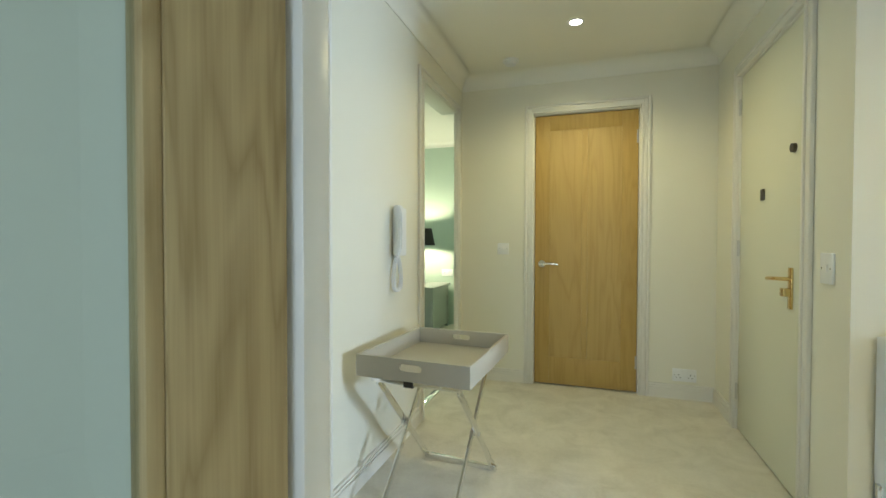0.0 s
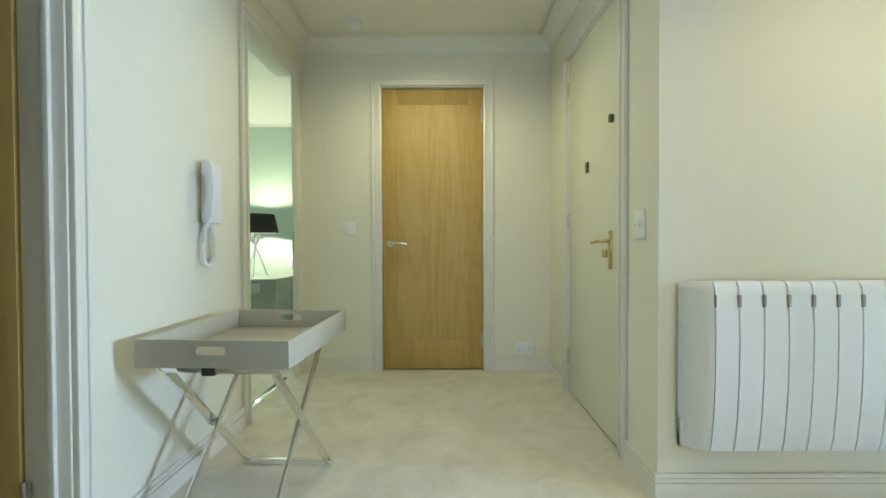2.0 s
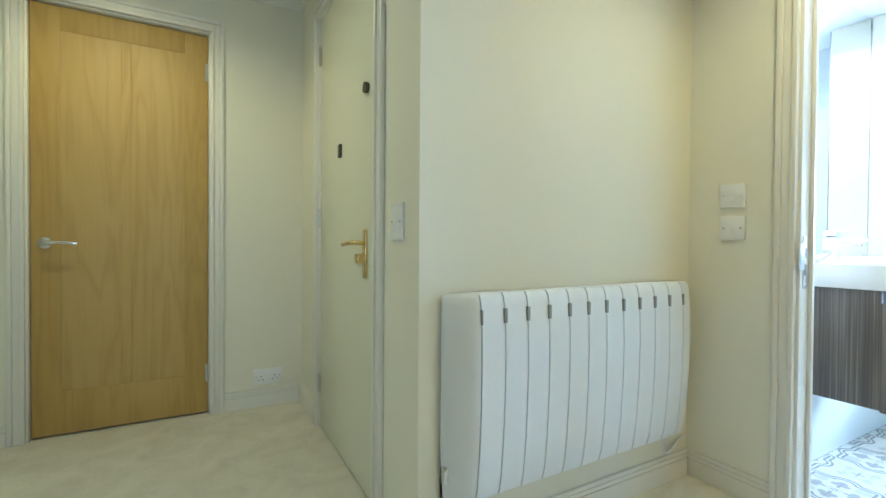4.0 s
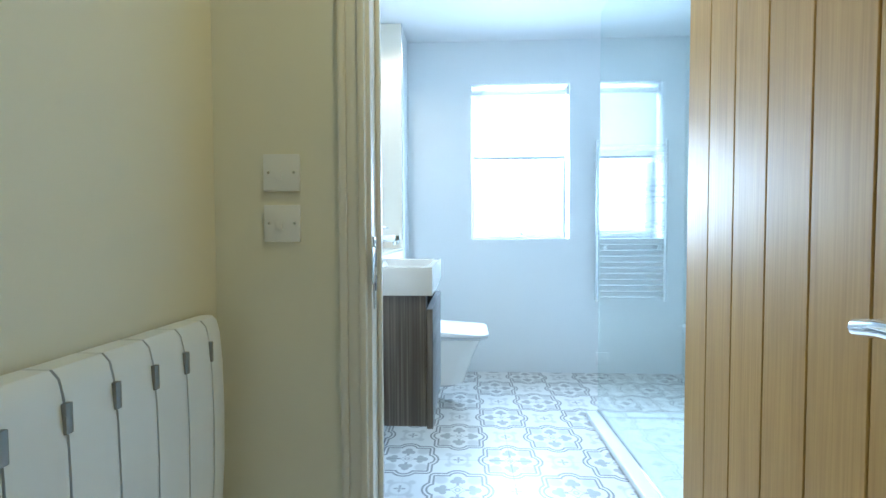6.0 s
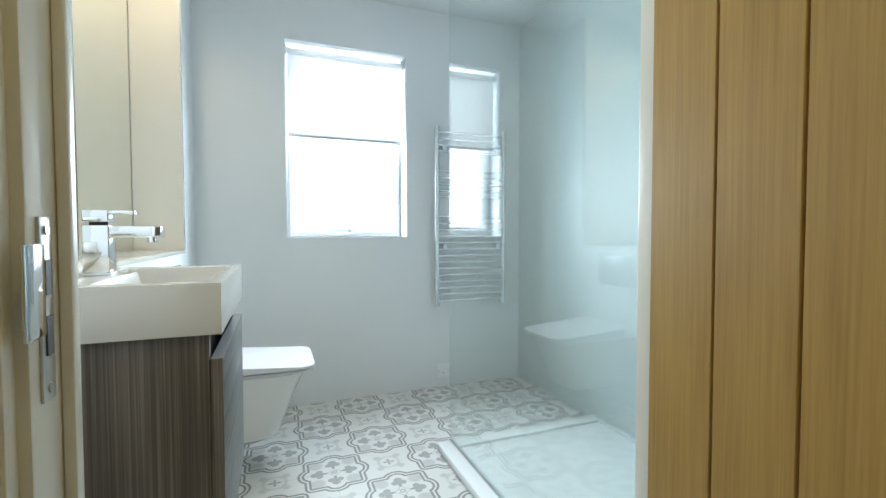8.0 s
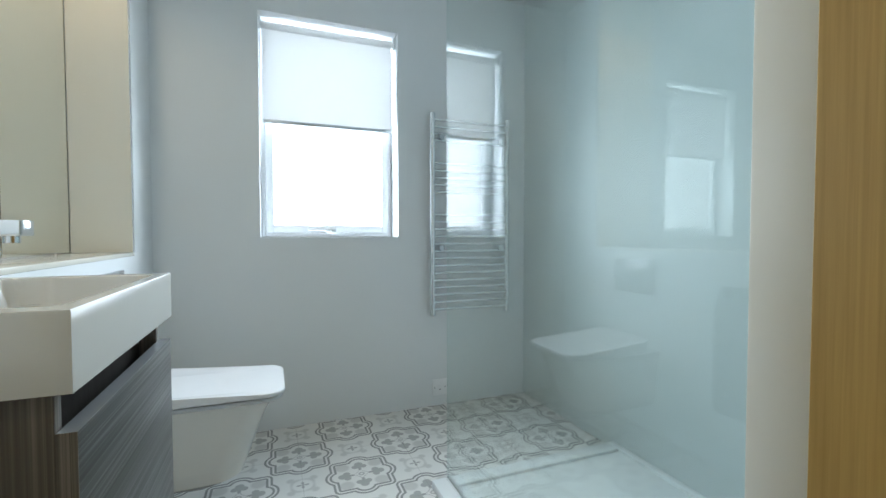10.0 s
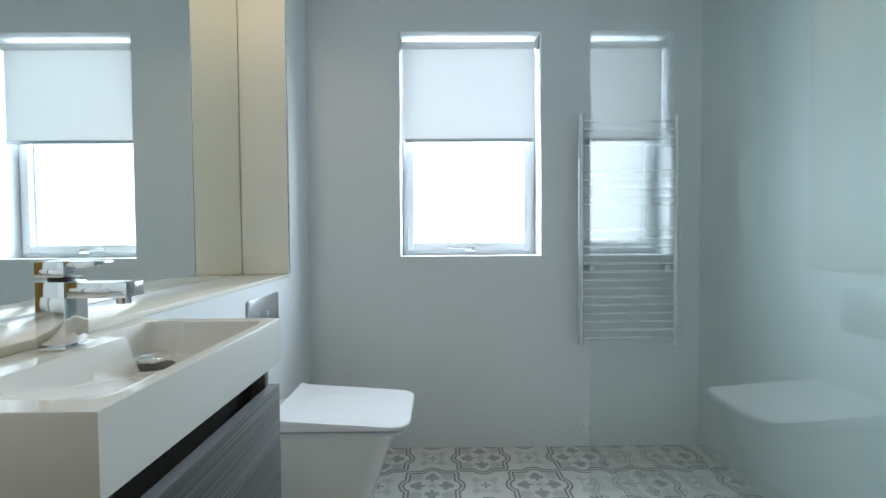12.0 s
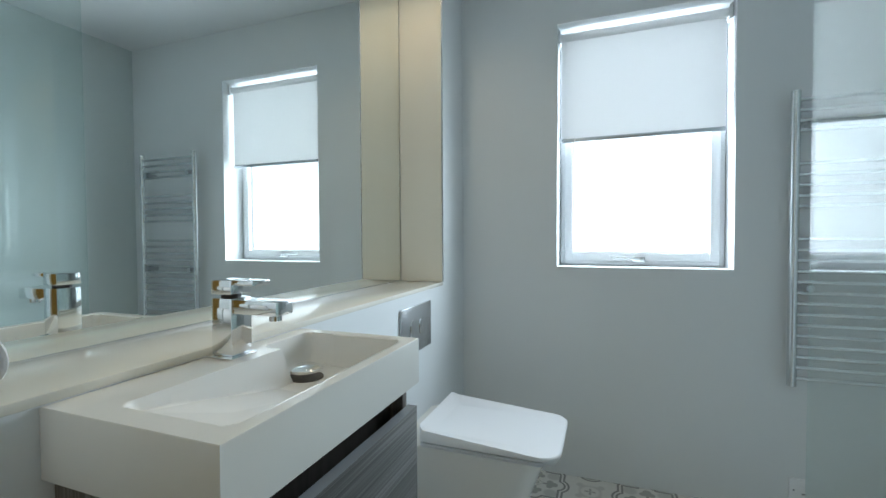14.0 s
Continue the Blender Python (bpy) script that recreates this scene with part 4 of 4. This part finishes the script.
tube(bm, (4.442, WY0 + 0.016, 1.920), (4.442, WY1 - 0.010, 1.920), 0.019, 24)
part("roller", bm, BLIND, blind)
part("bottom_bar", one_box(4.428, 4.442, WY0 + 0.020, WY1 - 0.012, 1.461, 1.478, bevel=0.004), SATIN, fabric, "grey bottom bar")
for y0, y1 in ((WY0 + 0.003, WY0 + 0.014), (WY1 - 0.009, WY1 - 0.002)):
    part("bracket", one_box(4.416, 4.468, y0, y1, 1.892, 1.950, bevel=0.003), WHITE, blind)
bm = bmesh.new()
sweep(bm, [(4.424, WY1 - 0.006, 1.91), (4.423, WY1 - 0.006, 1.56), (4.425, WY1 - 0.006, 1.27)], 0.0018, 6)
part("chain", bm, WHITE, blind)

# ---- bathroom: towel rail ----
rail = thing("towel_radiator", "chrome ladder towel radiator on the wall", "towel radiator", at=(4.376, 0.517, 0.5))
for py in (0.298, 0.737):
    bm = bmesh.new()
    prism(bm, [(4.310 + 0.019 * (1 - math.sin(radians(a))), py + 0.0155 * math.cos(radians(a))) for a in range(0, 181, 15)], "z", 0.502, 1.560)
    part("post", bm, RAIL_CHROME, rail)
for k, z in enumerate([1.527, 1.490, 1.453, 1.418, 1.302, 1.262, 1.225, 1.188, 1.151] + [1.033 - 0.0385 * i for i in range(14)]):
    bm = bmesh.new()
    tube(bm, (4.322, 0.305, z), (4.322, 0.731, z), 0.0075, 12)
    part("rung", bm, RAIL_CHROME, rail)
for by in (0.345, 0.692):
    for z in (1.435, 0.858):
        bm = bmesh.new()
        tube(bm, (4.376, by, z), (4.306, by, z), 0.013, 16)
        part("bracket", bm, SATIN, rail)

# ---- bathroom: vanity, basin, tap ----
VX0, VX1, VY0 = 2.726, 3.202, 1.717
VZ = 0.847
unit = thing("vanity_unit", "wall-hung grey wood-grain vanity unit with a drawer", "vanity unit", at=(3.01, 1.92, 0.33))
for a, b in ((VX0 + 0.012, VX0 + 0.030), (VX1 - 0.030, VX1 - 0.012)):
    part("side_panel", one_box(a, b, VY0 + 0.020, BY1, 0.340, VZ - 0.088, bevel=0.001), GREY_WOOD, unit)
part("bottom_panel", one_box(VX0 + 0.030, VX1 - 0.030, VY0 + 0.022, BY1 - 0.002, 0.341, 0.359), GREY_WOOD, unit)
# sheet coloured near black for the shaded gap between drawer and basin
part("inner_front", one_box(VX0 + 0.030, VX1 - 0.030, VY0 + 0.048, VY0 + 0.060, 0.354, VZ - 0.088), GAP_SHADE, unit, "finger pull panel with the gap's shade put into its colour")
drawer = part("drawer_front", one_box(VX0 + 0.009, VX1 - 0.009, VY0 - 0.001, VY0 + 0.018, 0.335, VZ - 0.133, bevel=0.001), GREY_WOOD_H, unit, "grey wood-grain drawer front")
part("edge_band", one_box(VX0 + 0.008, VX0 + 0.0089, VY0 - 0.001, VY0 + 0.0185, 0.335, VZ - 0.132), GREY_WOOD, drawer, "brown wood-grain edge band")
part("edge_band", one_box(VX0 + 0.009, VX1 - 0.009, VY0 - 0.001, VY0 + 0.018, VZ - 0.1329, VZ - 0.132), PULL_EDGE, drawer, "smooth grey top edge")

basin = thing("wash_basin", "white rectangular basin with an offset bowl", "basin", at=(3.01, 1.92, VZ - 0.088))
bm = bmesh.new()
NX, NY = 100, 72
LX, LY = VX1 - VX0, BY1 - 0.002 - VY0


def inset(u, v, b, r=0.022):
    """How far a point lies inside a rectangle with rounded corners."""
    cx, cy, hx, hy = (b[0] + b[1]) / 2, (b[2] + b[3]) / 2, (b[1] - b[0]) / 2 - r, (b[3] - b[2]) / 2 - r
    dx, dy = abs(u - cx) - hx, abs(v - cy) - hy
    return r - math.hypot(max(dx, 0), max(dy, 0)) - min(max(dx, dy), 0)


def bowl(u, v):
    d = max(inset(u, v, (0.033, LX - 0.022, 0.022, 0.200)), inset(u, v, (0.318, LX - 0.024, 0.022, LY - 0.034)))
    depth = 0.010 + 0.052 * min(1, max(0, (u - 0.033) / 0.26)) ** 1.1
    s = min(1, max(0, d / (0.007 + 0.14 * depth)))
    return -depth * (s * s * (3 - 2 * s)) - (0.004 * min(1, max(0, d / 0.1)))


rows = []
for i in range(NX + 1):
    u = LX * i / NX
    rows.append([bm.verts.new((VX0 + u, VY0 + LY * j / NY, VZ + bowl(u, LY * j / NY))) for j in range(NY + 1)])
for i in range(NX):
    for j in range(NY):
        bm.faces.new((rows[i][j], rows[i + 1][j], rows[i + 1][j + 1], rows[i][j + 1]))
rim = [rows[i][0] for i in range(NX + 1)] + [rows[NX][j] for j in range(1, NY + 1)] + [rows[i][NY] for i in range(NX - 1, -1, -1)] + [rows[0][j] for j in range(NY - 1, 0, -1)]
down = [[bm.verts.new((v.co.x, v.co.y, VZ - dz)) for v in rim] for dz in (0.0015, 0.088)]
cx0, cy0 = (VX0 + VX1) / 2, (VY0 + BY1) / 2
for v in down[0] + down[1]:
    v.co.x += 0.0012 if v.co.x > cx0 else -0.0012
    v.co.y += 0.0012 if v.co.y > cy0 else -0.0012
for one, two in ((rim, down[0]), (down[0], down[1])):
    for i in range(len(rim)):
        k = (i + 1) % len(rim)
        bm.faces.new((one[i], one[k], two[k], two[i]))
bm.faces.new(down[1])
part("body", bm, CERAMIC, basin)
WX, WY = 3.088, 1.899
WZB = VZ + bowl(WX - VX0, WY - VY0)
# ring is coloured dark to give the shaded gap below the plug
bm = bmesh.new()
tube(bm, (WX, WY, WZB - 0.004), (WX, WY, WZB + 0.002), 0.033, 28)
ring_part = part("waste_ring", bm, DARK_METAL_AND_SHADE, basin, "waste ring coloured dark for the shaded gap under the plug")
bm = bmesh.new()
tube(bm, (WX, WY, WZB), (WX, WY, WZB + 0.014), 0.010, 16)
tube(bm, (WX, WY, WZB + 0.014), (WX, WY, WZB + 0.019), 0.030, 28, 0.031)
tube(bm, (WX, WY, WZB + 0.019), (WX, WY, WZB + 0.024), 0.031, 28, 0.022)
part("waste_plug", bm, CHROME, ring_part, "chrome click-clack plug")

tap = thing("mixer_tap", "square chrome mixer tap on the basin", "tap", at=(2.978, 1.962, VZ))
part("base_plate", one_box(2.950, 3.006, 1.936, 1.990, VZ, VZ + 0.005, bevel=0.0015), CHROME, tap)
part("body", one_box(2.956, 3.000, 1.941, 1.985, VZ + 0.005, VZ + 0.101, bevel=0.002), CHROME, tap)
spout = part("spout", one_box(2.958, 2.998, 1.852, 1.941, VZ + 0.076, VZ + 0.099, bevel=0.0015), CHROME, tap)
bm = bmesh.new()
tube(bm, (2.978, 1.870, VZ + 0.077), (2.978, 1.870, VZ + 0.066), 0.010, 16)
part("aerator", bm, CHROME, spout)
bm = bmesh.new()
tube(bm, (2.978, 1.963, VZ + 0.101), (2.978, 1.963, VZ + 0.108), 0.016, 20)
part("cartridge_neck", bm, SLOT, tap, "dark gap under the lever")
bm = one_box(2.956, 3.000, 1.941, 1.985, VZ + 0.107, VZ + 0.131, bevel=0.002)
box(bm, 2.958, 2.998, 1.898, 1.946, VZ + 0.123, VZ + 0.131, bevel=0.0015)
part("lever", bm, CHROME, tap, "flat chrome lever")

# ---- bathroom: mirror, ledge, towel ----
built("ledge", [(2.486, 4.099, 1.9985, 2.2125, 0.848, 0.862)], STONE_LEDGE, "cream solid-surface ledge under the mirror", "ledge", bevel=0.0025)
mirror = thing("wall_mirror", "large frameless mirror set into the recess", "mirror", at=(3.29, 2.20, 0.864))
part("mirror_glass", one_box(2.487, 4.095, 2.190, 2.2115, 0.864, HB - 0.002), MIRROR, mirror)
part("bottom_channel", one_box(2.487, 4.095, 2.1885, 2.1898, 0.8622, 0.8652), SATIN, mirror, "thin metal channel")
built("reveal_panel", [(4.0955, 4.0995, 2.0030, 2.1880, 0.8624, HB - 0.001)], CREAM_PANEL, "cream laminate panel at the end of the mirror recess", "panel")
built("reveal_trim", [(4.0965, 4.1025, 1.9975, 2.0025, 0.8625, HB)], SATIN, "thin metal edge trim on the recess", "trim")
towel = thing("rolled_towel", "rolled white towel lying on the ledge", "towel", at=(2.676, 2.115, 0.862))
bm = bmesh.new()
cols = []
for k in range(72):
    a, r = 0.30 * k, 0.003 + 0.00042 * k
    ring = []
    for dr, y in ((0.0, 2.036), (0.0048, 2.028), (0.0095, 2.036), (0.0095, 2.176), (0.0, 2.176)):
        ring.append(bm.verts.new((2.676 + (r + dr) * math.cos(a), y + 0.002 * math.sin(3 * a), 0.9042 + (r + dr) * math.sin(a))))
    cols.append(ring)
for one, two in zip(cols, cols[1:]):
    for i in range(5):
        bm.faces.new((one[i], two[i], two[(i + 1) % 5], one[(i + 1) % 5]))
bm.faces.new(cols[0]), bm.faces.new(cols[-1][::-1])
part("roll", bm, TOWEL, towel)

# ---- bathroom: toilet ----
wc = thing("toilet", "white wall-hung toilet with a closed square lid", "toilet", at=(3.818, 1.75, 0.05))


def loft(rings):
    bm = bmesh.new()
    vs = [[bm.verts.new(p) for p in ring] for ring in rings]
    n = len(vs[0])
    for one, two in zip(vs, vs[1:]):
        for i in range(n):
            bm.faces.new((one[i], one[(i + 1) % n], two[(i + 1) % n], two[i]))
    bm.faces.new(vs[0][::-1]), bm.faces.new(vs[-1])
    return bm


def lid_ring(z, dx0=0.0, front=1.487, back=1.918, half=0.170, r=0.06, cx=3.818):
    pts = []
    for px, py, s in ((cx + half - 0.02, back - 0.02, 0), (cx - half + 0.02, back - 0.02, 90)):
        pts += [(px + 0.02 * math.cos(radians(s + 15 * k)), py + 0.02 * math.sin(radians(s + 15 * k)), z) for k in range(7)]
    for px, py, s in ((cx - half + r, front + r, 180), (cx + half - r, front + r, 270)):
        pts += [(px + r * math.cos(radians(s + 15 * k)), py + r * math.sin(radians(s + 15 * k)), z) for k in range(7)]
    return pts


def raise_back(ring, up):
    return [(x, y, z + up * max(0, (y - 1.795) / 0.123) ** 2) for x, y, z in ring]


part("pan", loft([lid_ring(0.128, front=1.652, back=2.0005, half=0.116, r=0.08), lid_ring(0.143, front=1.618, back=2.0005, half=0.133, r=0.09), lid_ring(0.19, front=1.602, back=2.0005, half=0.140, r=0.09), lid_ring(0.29, front=1.568, back=2.0005, half=0.150, r=0.085), lid_ring(0.355, front=1.543, back=2.0005, half=0.157, r=0.07), lid_ring(0.391, front=1.524, back=2.0005, half=0.165, r=0.065)]), CERAMIC, wc)
part("seat", loft([lid_ring(0.3925, front=1.495, half=0.167), lid_ring(0.395, front=1.492, half=0.1605), lid_ring(0.402, front=1.492, half=0.1605), lid_ring(0.404, front=1.495, half=0.167)]), LID_WHITE, wc, "white seat ring")
part("lid", loft([lid_ring(0.4065, front=1.491, half=0.1605), lid_ring(0.409, front=1.487, half=0.170), raise_back(lid_ring(0.416, front=1.487, half=0.170), 0.034), raise_back(lid_ring(0.4195, front=1.490, half=0.1675), 0.036), raise_back(lid_ring(0.4205, front=1.56, back=1.885, half=0.12), 0.010)]), LID_WHITE, wc, "white closed lid")
for hx in (3.75, 3.89):
    bm = bmesh.new()
    tube(bm, (hx - 0.02, 1.930, 0.408), (hx + 0.02, 1.930, 0.408), 0.012, 16)
    part("lid_hinge", bm, CHROME, wc)
flush = thing("flush_plate", "satin chrome dual flush plate on the boxed wall", "flush plate", at=(3.807, 2.001, 0.726))
flush_face = part("plate", one_box(3.694, 3.946, 1.991, 2.001, 0.642, 0.808, bevel=0.003), SATIN, flush)
for bx, r in ((3.790, 0.036), (3.860, 0.030)):
    bm = bmesh.new()
    tube(bm, (bx, 1.9915, 0.727), (bx, 1.987, 0.727), r, 28, r * 0.93)
    part("button", bm, SATIN, flush_face, "round flush button")

# ---- bathroom: shower ----
shower = thing("shower_tray", "low white shower tray with a raised rim", "shower tray", at=(3.1, 0.62, 0))
bm = bmesh.new()
SX0, SX1, SY0, SY1 = 2.486, 3.642, 0.156, 0.990
for b in ((SX0, SX1, SY0, SY0 + 0.03), (SX0, SX1, SY1 - 0.062, SY1), (SX1 - 0.062, SX1, SY0 + 0.03, SY1 - 0.062), (SX0, SX0 + 0.03, SY0 + 0.03, SY1 - 0.062)):
    box(bm, b[0], b[1], b[2], b[3], 0.001, 0.034, bevel=0.004)
part("rim", bm, TRAY_SHOWER, shower)
part("tray_floor", one_box(SX0 + 0.028, SX1 - 0.060, SY0 + 0.028, SY1 - 0.060, 0.001, 0.022), TRAY_SHOWER, shower)
screen = thing("shower_screen", "clear frameless glass shower screen", "shower screen", at=(3.05, 0.932, 0.034))
glass = part("glass_panel", one_box(2.496, 3.628, 0.928, 0.936, 0.040, 2.05), SCREEN_GLASS, screen, smooth=False)
glass.visible_shadow = False
part("floor_channel", one_box(2.496, 3.628, 0.924, 0.940, 0.0345, 0.046, bevel=0.001), CHROME, screen, "chrome floor channel")
part("wall_channel", one_box(2.485, 2.508, 0.922, 0.942, 0.0345, 2.05, bevel=0.001), CHROME, screen, "chrome wall channel")
part("edge_strip", one_box(3.628, 3.6305, 0.928, 0.936, 0.040, 2.05), SCREEN_GLASS, screen, "green glass edge", smooth=False)

# ---- bathroom floor tiles ----
base = built("floor_bathroom", [(2.43, BX, BY0, BY1, -0.06, -0.004)], GROUT, "grey and white patterned tile floor", "tile floor")
PX = PY = 2 * TILE
gx0, gy0 = TILE_X - 3 * PX, TILE_Y - 3 * PY
shared = {}
for i in range(8):
    for j in range(7):
        x0, x1 = max(2.431, gx0 + i * PX), min(BX - 0.0005, gx0 + (i + 1) * PX)
        y0, y1 = max(BY0 + 0.0005, gy0 + j * PY), min(BY1 - 0.0005, gy0 + (j + 1) * PY)
        if x1 - x0 < 0.01 or y1 - y0 < 0.01:
            continue
        key = (round(x1 - x0, 4), round(y1 - y0, 4))
        if key not in shared:
            w, h = key
            shared[key] = mesh_of("tile", one_box(0.0004, w - 0.0004, 0.0004, h - 0.0004, -0.004, 0.0005, bevel=0.0006, seg=1), TILES)
        ob = new("tile", shared[key])
        ob.parent = base
        ob.location = (x0, y0, 0)
